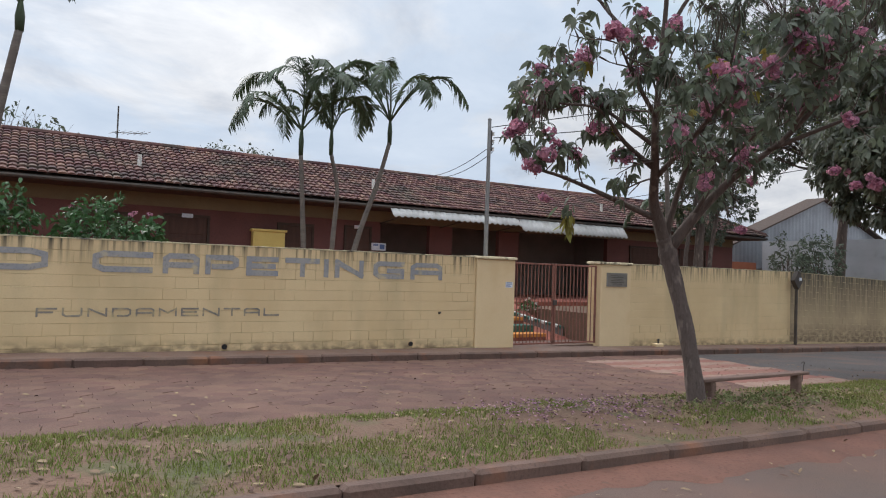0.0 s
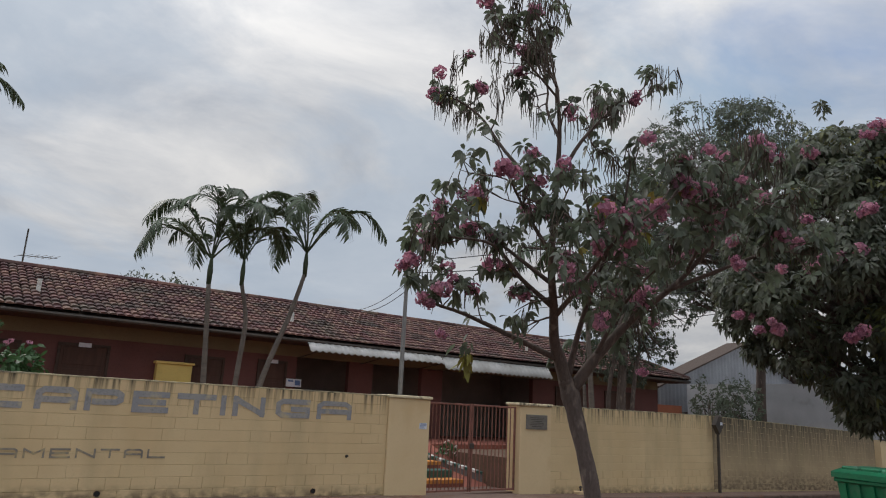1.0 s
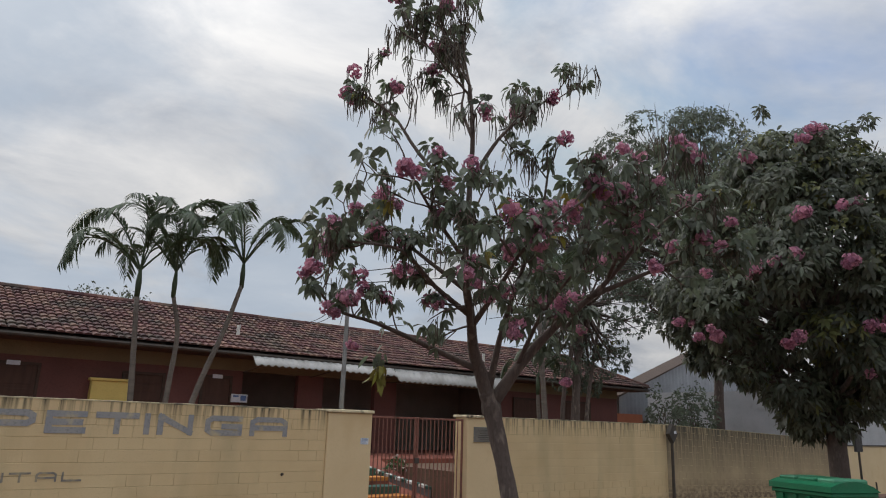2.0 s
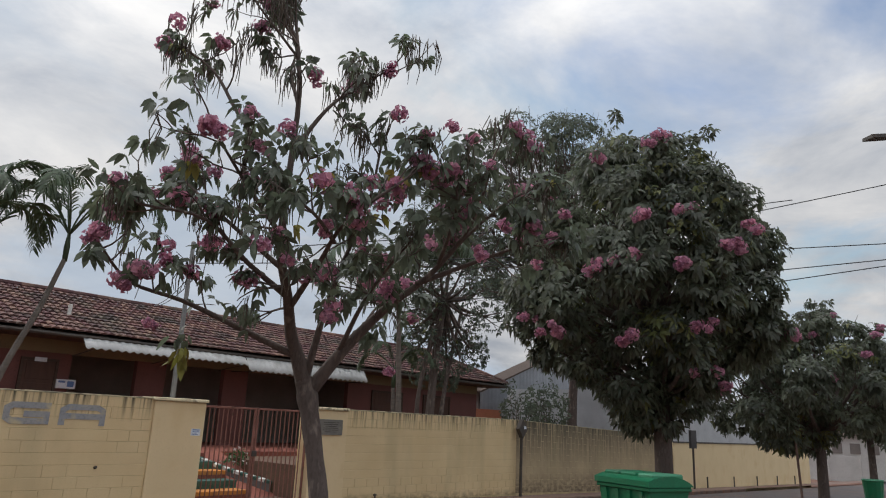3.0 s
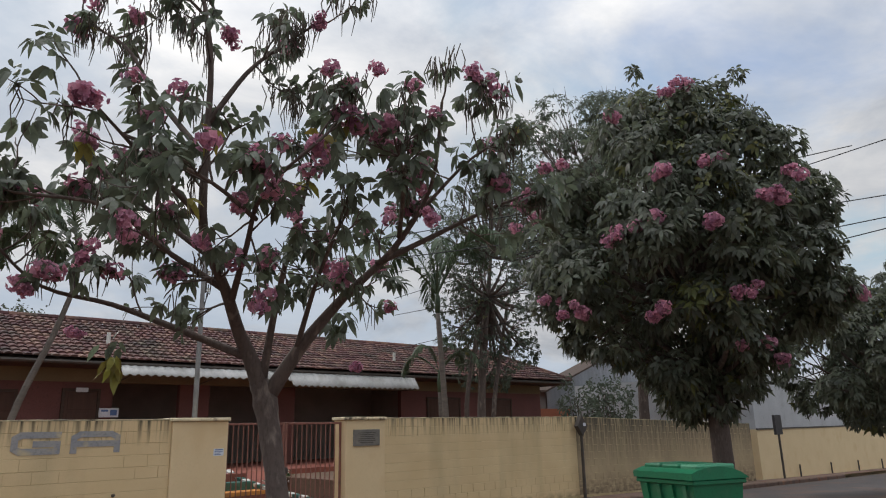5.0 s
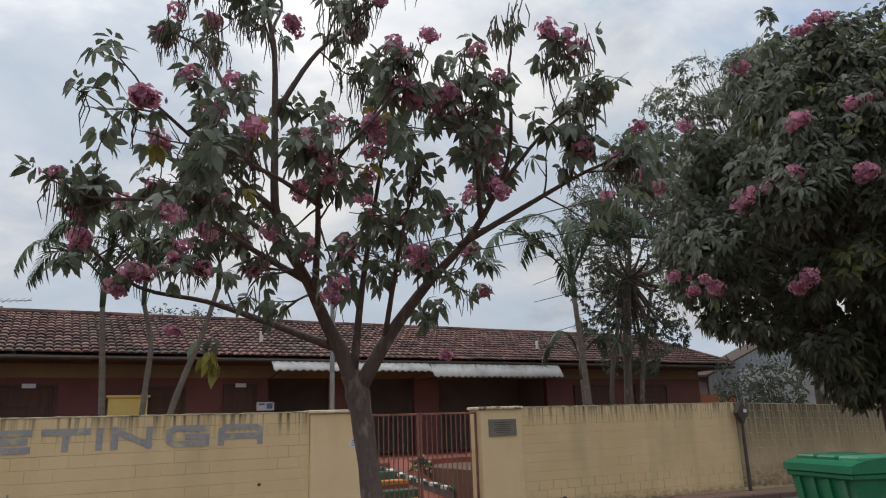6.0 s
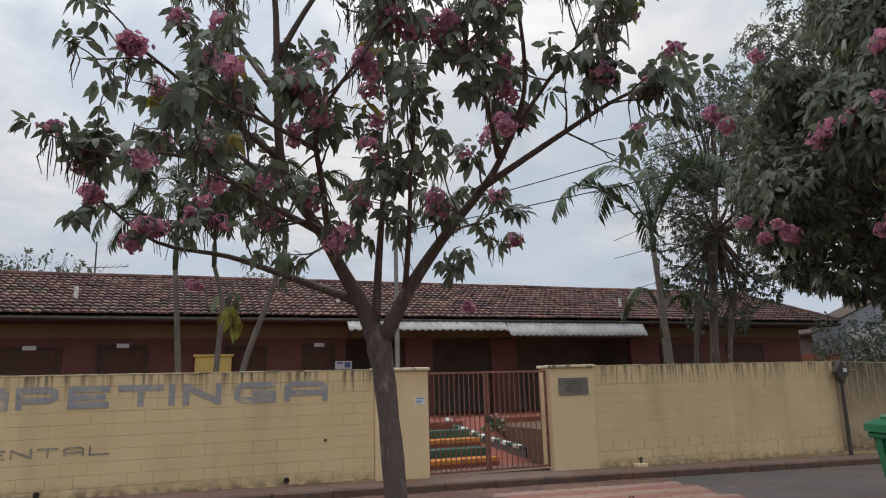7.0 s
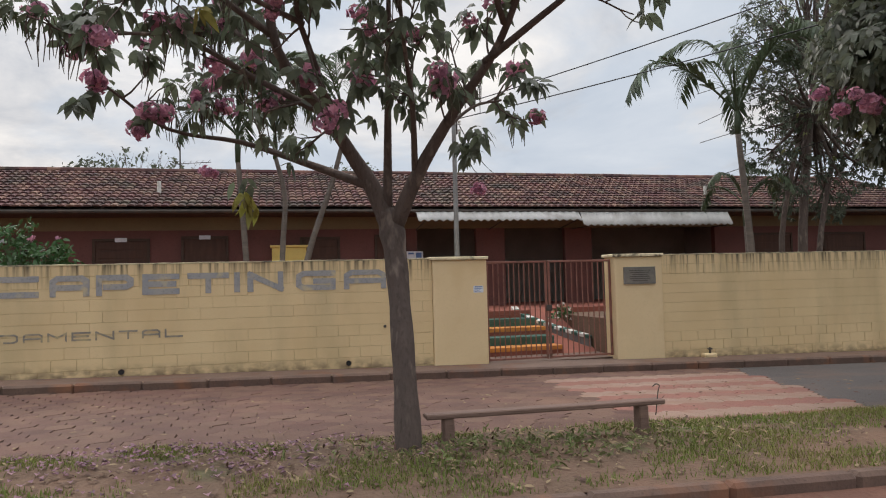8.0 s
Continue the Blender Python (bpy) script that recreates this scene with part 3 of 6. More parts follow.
def gate():
    t = thing("gate", "red oxide steel double gate of upright bars, closed", "gate", (1.08, 0.10, level(2.4, 0)))
    w, h = 2.715, 2.10 - level(2.4, 0)
    for k in range(2):
        a = 0.02 + k * (w / 2 - 0.06)
        b = w / 2 - 0.065 if k == 0 else w - 0.02
        leaf = Shape()
        leaf.box(a, -0.02, 0.05, a + 0.045, 0.02, h, 0.004)
        leaf.box(b - 0.045, -0.02, 0.05, b, 0.02, h, 0.004)
        leaf.box(a + 0.047, -0.018, h - 0.045, b - 0.047, 0.018, h - 0.002, 0.004)
        leaf.box(a + 0.047, -0.018, 0.06, b - 0.047, 0.018, 0.10, 0.004)
        leaf_ob = part("gate_leaf", leaf, M_GATE, t)
        n = 10
        bar = Shape()
        bar.box(-0.009, -0.009, 0.101, 0.009, 0.009, h - 0.047)
        bar_me = bar.mesh("bar", M_GATE)
        for i in range(n):
            o = part("bar", bar_me, None, leaf_ob)
            o.location = (a + 0.047 + (b - a - 0.094) * (i + 1) / (n + 1), 0, 0)
    sh = Shape()
    sh.box(w / 2 - 0.10, -0.05, 1.0, w / 2 + 0.02, -0.021, 1.12, 0.006)
    part("lock_box", sh, M_DARKSTEEL, t, "dark steel lock box")


gate()

# ---- behind the wall: yard, steps, school ----
YARD = 0.98


def yard():
    sh = Shape()
    sh.box(-30, 3.9, -0.2, 20, 30, YARD)
    single("yard", sh, M_REDFLOOR, "raised red cement yard in front of the school", "yard", "structure")
    sh = Shape()
    sh.box(-30, 0.17, -0.3, 0.9, 3.898, 0.85)
    single("garden_bed", sh, M_SOIL, "raised earth bed behind the street wall", "garden bed", "structure")
    sh = Shape()
    sh.box(4.0, 0.43, -0.3, 20, 3.898, 0.85)
    single("garden_bed", sh, M_SOIL, "raised earth bed behind the street wall", "garden bed", "structure")
    sh = Shape()
    sh.box(0.902, 0.17, -0.3, 3.998, 1.3, 0.10)
    single("entrance_floor", sh, M_PAVE, "cement floor inside the gate", "floor", "structure")


yard()


def steps():
    t = thing("entrance_steps", "broad entrance steps with orange, green and red painted edges", "steps", kind="structure")
    n, rise = 5, (YARD - 0.10) / 5
    colours = (M_ORANGE, M_GREENP, M_ORANGE, M_GREENP, M_REDFLOOR)
    for i in range(n):
        y = 1.3 + i * 0.5
        sh = Shape()
        top = 0.10 + rise * (i + 1)
        sh.box(0.91, y + 0.012, -0.2, 3.2, 3.89, top - 0.09)
        step = part("step", sh, M_REDFLOOR if i % 2 == 0 else M_GREENP, t)
        sh = Shape()
        sh.box(0.91, y, top - 0.088, 3.2, y + 0.512, top, 0.004)
        part("nosing", sh, colours[i], step)
    sh = Shape()
    pts = []
    for i in range(17):
        u = i / 16
        pts.append((2.86 + 1.10 * u ** 1.4, 3.7 - 2.2 * u, 1.03 - 0.64 * u ** 0.8))
    for i in range(16):
        a, b = pts[i], pts[i + 1]
        sh.add([(a[0], a[1], 0.05), (b[0], b[1], 0.05), (b[0], b[1], b[2]), (a[0], a[1], a[2]), (a[0] + 0.14, a[1] + 0.05, 0.05), (b[0] + 0.14, b[1] + 0.05, 0.05), (b[0] + 0.14, b[1] + 0.05, b[2]), (a[0] + 0.14, a[1] + 0.05, a[2])],
               [(0, 1, 2, 3), (5, 4, 7, 6), (3, 2, 6, 7)])
    part("ramp_parapet", sh, M_PARAPET, t, "curved grey cement parapet beside the ramp")
    for i in range(16):
        a, b = Vector(pts[i]), Vector(pts[i + 1])
        m = a.lerp(b, 0.88)
        sh = Shape()
        sh.add([a + Vector((-0.02, -0.02, -0.03)), m + Vector((-0.02, -0.02, -0.03)), m + Vector((-0.02, -0.02, 0.035)), a + Vector((-0.02, -0.02, 0.035)),
                a + Vector((0.17, 0.06, -0.03)), m + Vector((0.17, 0.06, -0.03)), m + Vector((0.17, 0.06, 0.035)), a + Vector((0.17, 0.06, 0.035))],
               [(0, 1, 2, 3), (5, 4, 7, 6), (3, 2, 6, 7), (0, 4, 5, 1), (0, 3, 7, 4), (1, 5, 6, 2)])
        part("edge_brick", sh, M_WHITE if i % 2 == 0 else M_GREENP, t)
    sh = Shape()
    sh.add([(3.202, 1.3, 0.1), (3.998, 1.3, 0.1), (3.998, 3.9, YARD), (3.202, 3.9, YARD)], [(0, 1, 2, 3)])
    sh.add([(3.202, 1.3, -0.1), (3.998, 1.3, -0.1), (3.998, 3.9, -0.1), (3.202, 3.9, -0.1)], [(3, 2, 1, 0)])
    part("ramp", sh, M_REDFLOOR, t, "red cement ramp")


steps()

FY, EAVE_Y, EAVE_Z, RIDGE_Y, RIDGE_Z = 7.3, 6.3, 3.88, 10.5, 5.46
BX0, BX1 = -22.0, 19.2
OPEN = [(1.2, 3.05, 0.0), (3.95, 5.95, 0.0), (6.85, 11.3, 0.0)]


def school():
    t = thing("school_building", "low school with maroon walls and long clay-tiled roof", "building")
    x = BX0
    spans = []
    for a, b, _ in OPEN:
        spans.append((x, FY, a, FY + 0.2))
        x = b
    spans += [(x, FY, BX1, FY + 0.2), (BX1 - 0.2, FY + 0.202, BX1, 13.6), (BX0, FY + 0.202, BX0 + 0.2, 13.6), (BX0 + 0.202, 13.4, BX1 - 0.202, 13.6)]
    for xa, ya, xb, yb in spans:
        wall = Shape()
        wall.box(xa, ya, YARD, xb, yb, 3.34)
        part("wall", wall, M_MAROON, t, "maroon painted wall")
    band = Shape()
    band.box(BX0, FY - 0.02, 3.342, BX1, FY + 0.2, 3.90)
    band.box(BX1 - 0.2, FY + 0.202, 3.342, BX1, 13.6, 3.9)
    part("wall_band", band, M_OCHRE, t, "ochre band under the eave, eave shade in its colour")
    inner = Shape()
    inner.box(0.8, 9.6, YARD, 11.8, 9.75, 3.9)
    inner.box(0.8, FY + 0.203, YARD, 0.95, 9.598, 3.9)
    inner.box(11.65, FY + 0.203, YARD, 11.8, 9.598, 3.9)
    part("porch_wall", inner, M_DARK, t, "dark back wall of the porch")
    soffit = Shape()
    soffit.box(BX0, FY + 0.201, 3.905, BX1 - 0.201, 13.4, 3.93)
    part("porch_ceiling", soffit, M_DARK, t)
    # windows and doors, with small white number boards over them
    for kind, x0, x1, z0, z1 in (("door", -5.35, -4.25, YARD, 3.1), ("door", 0.0, 0.8, YARD, 3.1), ("window", -7.6, -6.3, 2.1, 3.05), ("window", -2.15, -1.15, 2.1, 3.05), ("window", -10.6, -9.2, 2.1, 3.05), ("window", 12.6, 14.2, 2.1, 3.05), ("window", 15.6, 17.2, 2.1, 3.05)):
        leaf = Shape()
        leaf.box(x0, FY - 0.035, z0, x1, FY - 0.002, z1, 0.008)
        ob = part(kind, leaf, M_WOODDARK, t, "dark painted timber " + kind)
        fr = Shape()
        fr.box(x0 - 0.07, FY - 0.06, z0, x0 - 0.001, FY - 0.002, z1 + 0.07)
        fr.box(x1 + 0.001, FY - 0.06, z0, x1 + 0.07, FY - 0.002, z1 + 0.07)
        fr.box(x0 - 0.001, FY - 0.06, z1 + 0.001, x1 + 0.001, FY - 0.002, z1 + 0.07)
        part("frame", fr, M_TIMBER, ob)
        for k in range(4):
            s = Shape()
            zz = z0 + (z1 - z0) * (k + 0.5) / 4
            s.box(x0 + 0.08, FY - 0.05, zz - (z1 - z0) * 0.1, x1 - 0.08, FY - 0.036, zz + (z1 - z0) * 0.1, 0.004)
            part("panel", s, M_WOODDARK, ob)
        if kind == "door" or x0 < -6:
            s = Shape()
            s.box((x0 + x1) / 2 - 0.15, FY - 0.075, z1 - 0.02, (x0 + x1) / 2 + 0.15, FY - 0.061, z1 + 0.09)
            part("number_board", s, M_LABEL, ob, "small white board")
    roof = Shape()
    e, r = EAVE_Z - 0.06, RIDGE_Z - 0.06
    y2 = 2 * RIDGE_Y - EAVE_Y
    hx = BX1 + 1.0
    roof.add([(BX0 - 0.6, EAVE_Y, e), (hx, EAVE_Y, e), (hx - 0.9, RIDGE_Y, r), (BX0 - 0.6, RIDGE_Y, r), (BX0 - 0.6, y2, e), (hx, y2, e),
              (BX0 - 0.6, EAVE_Y, e - 0.1), (hx, EAVE_Y, e - 0.1), (BX0 - 0.6, y2, e - 0.1), (hx, y2, e - 0.1)],
             [(0, 1, 2, 3), (3, 2, 5, 4), (1, 5, 2), (6, 7, 1, 0), (7, 9, 5, 1), (8, 6, 0, 3, 4)])
    roof_ob = part("roof", roof, M_TIMBER, t, "long tiled roof")
    eave = Shape()
    eave.box(BX0 - 0.6, EAVE_Y, e - 0.125, hx, FY - 0.03, e - 0.103)
    part("soffit", eave, M_TIMBER, t, "dark timber soffit")
    gut = Shape()
    gut.tube([(BX0 - 0.6, EAVE_Y - 0.05, e - 0.06), (hx, EAVE_Y - 0.05, e - 0.06)], 0.055, 8)
    part("gutter", gut, M_DARKSTEEL, t, "dark metal gutter")
    # clay tiles
    tw, rows = 0.205, 13
    up = Vector((0, RIDGE_Y - EAVE_Y, RIDGE_Z - EAVE_Z))
    ln = up.length / rows
    upn = up.normalized()
    nrm = Vector((0, -upn.z, upn.y))

    def tile_at(sh, x, row, lift):
        o = Vector((x, EAVE_Y - 0.08, EAVE_Z - 0.05)) + upn * (row * ln)
        vs = []
        for s, lf in ((0.0, 0.050), (1.12, 0.0)):
            for k in range(5):
                a = math.pi * k / 4
                vs.append(o + upn * (ln * s) + nrm * (lf + lift + 0.055 * math.sin(a)) + Vector((tw / 2 - math.cos(a) * tw * 0.5, 0, 0)))
        sh.add(vs, [(k, k + 1, k + 6, k + 5) for k in range(4)] + [(4, 3, 2, 1, 0)])

    field = Shape()
    tile = Shape()
    tile_at(tile, 0, 0, 0)
    origin = Vector((0, EAVE_Y - 0.08, EAVE_Z - 0.05))
    tile.v = [tuple(Vector(v) - origin) for v in tile.v]
    tile_me = tile.mesh("roof_tile", M_TILE)
    x = BX0 - 0.6
    while x < hx - 0.1:
        for row in range(rows):
            if x > hx - 0.9 * (row + 0.7) / rows - 0.05:
                break
            lift = U(0.0, 0.012)
            if -2.4 < x < 2.2:
                ob = part("roof_tile", tile_me, None, roof_ob)
                ob.location = origin + Vector((x, 0, 0)) + upn * (row * ln) + nrm * lift
                ob.rotation_euler = (0, U(-0.02, 0.02), U(-0.03, 0.03))
            else:
                tile_at(field, x + U(-0.006, 0.006), row, lift)
        x += tw
    tagged(part("tile_field", field, M_TILE_J, roof_ob, "rows of weathered clay tiles"), kind="stuff")
    ridge = Shape()
    x = BX0 - 0.6
    while x < hx - 1.0:
        z = RIDGE_Z + 0.03 + 0.015 * noise.noise((x * 0.4, 0, 0))
        ridge.tube([(x, RIDGE_Y, z), (x + 0.41, RIDGE_Y, z + 0.012)], [0.10, 0.085], 8)
        x += 0.38
    a, b = Vector((hx - 0.9, RIDGE_Y, RIDGE_Z)), Vector((hx, EAVE_Y, EAVE_Z))
    for i in range(12):
        ridge.tube([b.lerp(a, i / 12) + Vector((0, 0, 0.04)), b.lerp(a, (i + 1.1) / 12) + Vector((0, 0, 0.06))], [0.10, 0.085], 8)
    part("ridge_tiles", ridge, M_TILE_J, roof_ob, "half-round ridge tiles")
    # two awnings of corrugated sheet over the porch
    for a, b, low, name in ((0.98, 5.93, 3.47, "awning"), (5.98, 11.03, 3.31, "awning")):
        sh = Shape()
        n = int((b - a) / 0.045)
        vs, fs = [], []
        for i in range(n + 1):
            x = a + (b - a) * i / n
            w = 0.03 * math.sin(2 * math.pi * x / 0.22)
            y_top, z_top, y_bot, z_bot = 6.24, 3.76, 5.95, low + 0.012 * noise.noise((x * 0.6, 0, 7))
            vs += [(x, y_top, z_top + w * 0.4), (x, y_bot, z_bot + w), (x, y_bot + 0.005, z_bot + w - 0.012), (x, y_top + 0.005, z_top + w * 0.4 - 0.012)]
        for i in range(n):
            fs += [(4 * i + k, 4 * i + (k + 1) % 4, 4 * i + 4 + (k + 1) % 4, 4 * i + 4 + k) for k in range(4)]
        sh.add(vs, fs)
        ob = part(name, sh, M_AWNING, t, "white corrugated awning", smooth=True)
        for k in range(3):
            s = Shape()
            xx = a + 0.2 + (b - a - 0.4) * k / 2
            s.tube([(xx, FY - 0.01, 3.3), (xx, 5.99, low - 0.03)], 0.015, 5)
            part("bracket", s, M_DARKSTEEL, ob)


school()


def roof_vents():
    for x in (-6.04, 1.05, 11.25):
        sh = Shape()
        sh.tube([(0, 0, -0.14), (0, 0, 0.43)], 0.055, 10)
        ob = new("vent_pipe", sh.mesh("vent_pipe", M_WHITE))
        ob.location = (x, 7.64, 4.32)
        tagged(ob, "white plastic vent pipe rising from the tiled roof", "vent pipe", "roof vents")


roof_vents()


def yellow_box():
    t = thing("meter_box", "bright yellow painted masonry box against the school wall", "meter box", (-3.0, 7.05, YARD))
    sh = Shape()
    sh.box(0, 0, 0, 0.95, 0.22, 1.83, 0.01)
    part("body", sh, M_YELLOWBOX, t)
    sh = Shape()
    sh.box(-0.05, -0.05, 1.832, 1.0, 0.22, 1.9, 0.01)
    part("top_slab", sh, M_YELLOWBOX, t)


yellow_box()


def service_pole():
    t = thing("service_pole", "slim grey steel service pole with white insulators, behind wall", "utility pole", (0.66, 0.58, 0.1))
    sh = Shape()
    sh.tube([(0, 0, 0), (0, 0, 3.0), (0, 0, 5.36)], [0.055, 0.05, 0.042], 10)
    part("pole", sh, M_STEEL, t)
    sh = Shape()
    sh.tube([(0, 0, 5.361), (0, 0, 5.39), (0, 0, 5.41)], [0.05, 0.045, 0.02], 8)
    part("cap", sh, M_STEEL, t)
    rack = Shape()
    rack.box(0.05, -0.02, 4.62, 0.075, 0.02, 5.12, 0.003)
    rack_ob = part("insulator_rack", rack, M_DARKSTEEL, t, "dark steel rack")
    for k in range(3):
        sh = Shape()
        z = 4.68 + 0.18 * k
        sh.tube([(0.115, 0, z - 0.035), (0.115, 0, z - 0.012), (0.115, 0, z + 0.012), (0.115, 0, z + 0.035)], [0.04, 0.025, 0.025, 0.04], 8)
        part("insulator", sh, M_WHITE, rack_ob, "white porcelain insulator")


service_pole()


def street_posts():
    z = level(11.95, -0.3)
    t = thing("meter_post", "thin dark steel post with small diamond-shaped box at wall", "post", (11.95, -0.22, z))
    sh = Shape()
    sh.tube([(0, 0, 0), (0.02, 0, 2.05)], [0.05, 0.04], 8)
    part("pole", sh, M_DARKSTEEL, t)
    sh = Shape()
    sh.add([(0, -0.08, 1.72), (0.24, -0.08, 2.0), (0, -0.08, 2.3), (-0.22, -0.08, 2.0), (0, 0.06, 1.72), (0.24, 0.06, 2.0), (0, 0.06, 2.3), (-0.22, 0.06, 2.0)],
           [(0, 1, 2, 3), (7, 6, 5, 4), (0, 4, 5, 1), (1, 5, 6, 2), (2, 6, 7, 3), (3, 7, 4, 0)])
    part("box", sh, M_DARKSTEEL, t, "dark diamond-shaped box")
    sh = Shape()
    sh.box(0.03, -0.088, 2.0, 0.15, -0.081, 2.09)
    part("label", sh, M_LABEL, t, "small white label")
    z = level(23.2, -0.5)
    t = thing("street_sign", "black rectangular sign board on a dark post by wall", "sign", (23.2, -1.2, z))
    sh = Shape()
    sh.tube([(0, 0, 0), (0, 0, 2.35)], 0.045, 8)
    part("pole", sh, M_DARKSTEEL, t)
    sh = Shape()
    sh.box(-0.3, -0.05, 1.62, 0.3, 0.05, 2.36, 0.01)
    part("board", sh, M_SIGN, t, "black board")
    for o in t.children:
        o.location.z += 0.12


street_posts()

# ---- buildings beyond the school ----


def neighbour_shed():
    t = thing("neighbour_shed", "grey corrugated metal shed with low gable behind wall", "shed")
    xa, xb, xp, y, e, p, low = 23.6, 41.0, 32.0, 10.5, 3.8, 6.8, 2.3
    sh = Shape()
    n, vs = 170, []
    for i in range(n + 1):
        x = xa + (xb - xa) * i / n
        top = e + (p - e) * (1 - abs(x - xp) / ((xp - xa) if x < xp else (xb - xp)))
        w = 0.022 * math.sin(2 * math.pi * x / 0.34)
        vs += [(x, y + w, low + 0.1 * (x - xa)), (x, y + w, top)]
    sh.add(vs, [(2 * i, 2 * i + 2, 2 * i + 3, 2 * i + 1) for i in range(n)])
    part("front_sheet", sh, M_SHEET, t, "pale grey corrugated sheet", smooth=True)
    sh = Shape()
    sh.box(xa + 0.1, y + 0.5, -0.9, xb, y + 0.7, 4.6)
    sh.box(xa, y + 0.1, -0.9, xa + 0.15, y + 2.0, e)
    part("lower_wall", sh, M_DARK, t, "dark lower wall")
    for (x0, z0), (x1, z1) in (((xa - 0.45, e - 0.12), (xp, p + 0.04)), ((xb + 0.4, e - 0.1), (xp, p + 0.04))):
        sh = Shape()
        q = [(x0, y - 0.4, z0), (x1, y - 0.4, z1), (x1, y + 1.0, z1), (x0, y + 1.0, z0)]
        sh.add(q + [(a, b, c + 0.09) for a, b, c in q], [(0, 3, 2, 1), (4, 5, 6, 7), (0, 1, 5, 4), (3, 7, 6, 2), (0, 4, 7, 3), (1, 2, 6, 5)])
        part("roof_slope", sh, M_TIMBER, t, "dull dark sheet roof")


neighbour_shed()


def far_buildings():
    t = thing("white_building", "long white building with yellow painted base by street", "building")
    sh = Shape()
    sh.box(24.0, 0.0, -1.6, 46, 9, 1.62)
    part("base", sh, M_PILLAR, t, "yellow painted base")
    sh = Shape()
    sh.box(24.0, 0.02, 1.622, 46, 9, 3.9)
    part("upper_wall", sh, M_GREYWALL, t, "white upper wall")
    sh = Shape()
    sh.box(24.0, -0.03, 1.60, 46, 0.018, 1.66)
    part("ledge", sh, M_DARKSTEEL, t, "dark dividing ledge")
    t = thing("far_wall", "pale grey panel wall across the far street corner", "wall", kind="structure")
    sh = Shape()
    for i in range(14):
        y = 6 - i * 2.5
        x = 66 + i * 0.4
        sh.add([(x, y, -2), (x + 0.4, y - 2.45, -2), (x + 0.4, y - 2.45, 0.75), (x, y, 0.75), (x + 0.3, y, -2), (x + 0.7, y - 2.45, -2), (x + 0.7, y - 2.45, 0.75), (x + 0.3, y, 0.75)],
               [(0, 3, 2, 1), (4, 5, 6, 7), (3, 7, 6, 2), (0, 4, 7, 3), (1, 2, 6, 5)])
        sh.box(x - 0.08, y - 0.1, -2, x + 0.1, y + 0.08, 0.85)
    part("panels", sh, M_FARWALL, t)
    t = thing("far_house", "distant pale house with dark window openings", "house")
    sh = Shape()
    sh.box(74, -6, -2, 84, 8, 2.6)
    part("wall", sh, M_FARWALL, t)
    sh = Shape()
    sh.add([(73.5, -6.5, 2.6), (84.5, -6.5, 2.6), (84.5, 8.5, 2.6), (73.5, 8.5, 2.6), (79, -6.5, 4.4), (79, 8.5, 4.4)], [(0, 4, 5, 3), (1, 2, 5, 4), (0, 1, 4), (3, 5, 2), (0, 3, 2, 1)])
    part("roof", sh, M_TIMBER, t)
    for i in range(4):
        s = Shape()
        s.box(73.94, -1 + i * 1.6, 0.9, 73.99, -0.1 + i * 1.6, 1.9)
        part("window", s, M_DARK, t)
    t = thing("orange_wall", "short orange painted wall between school and shed", "wall", kind="structure")
    sh = Shape()
    sh.box(19.9, 9.0, -0.6, 23.5, 9.15, 2.78)
    part("wall", sh, M_REDROOF, t)
    t = thing("white_house", "white house wall beyond the orange wall", "house")
    sh = Shape()
    sh.box(20.5, 15.0, -0.6, 30, 20, 3.5)
    part("wall", sh, M_WHITE, t)
    sh = Shape()
    sh.box(20.2, 14.7, 3.502, 30.3, 20.3, 3.62)
    part("flat_roof", sh, M_FARWALL, t)
    for k in range(4):
        sh = Shape()
        sh.box(20.5, 14.95, 2.95 + 0.14 * k, 25, 14.998, 2.97 + 0.14 * k)
        part("groove", sh, M_FARWALL, t)


far_buildings()

# ---- trees ----


def smooth_line(pts, steps=4):
    """A Catmull-Rom line through the points."""
    P = [Vector(p) for p in pts]
    P = [P[0] * 2 - P[1]] + P + [P[-1] * 2 - P[-2]]
    out = []
    for i in range(1, len(P) - 2):
        a, b, c, d = P[i - 1:i + 3]
        for k in range(steps):
            u = k / steps
            out.append(0.5 * ((2 * b) + (c - a) * u + (2 * a - 5 * b + 4 * c - d) * u * u + (3 * b - a - 3 * c + d) * u ** 3))
    out.append(P[-2])
    return out


def taper(n, r0, r1):
    return [r0 + (r1 - r0) * i / max(1, n - 1) for i in range(n)]


def rand_dir():
    v = Vector((rnd.gauss(0, 1), rnd.gauss(0, 1), rnd.gauss(0, 1)))
    return v.normalized() if v.length > 1e-3 else Vector((0, 0, 1))


def leaf_tuft(sh, at, way, n, length, width, droop):
    """A tuft of hanging leaves at the end of a twig."""
    for k in range(n):
        d = (way * 0.35 + rand_dir() * 1.0 + Vector((0, 0, -droop))).normalized()
        l = length * U(0.6, 1.25)
        sh.blade(at + rand_dir() * length * U(0.1, 1.0), d, rand_dir(), l, width * U(0.8, 1.2) * l / length, U(0.1, 0.45))


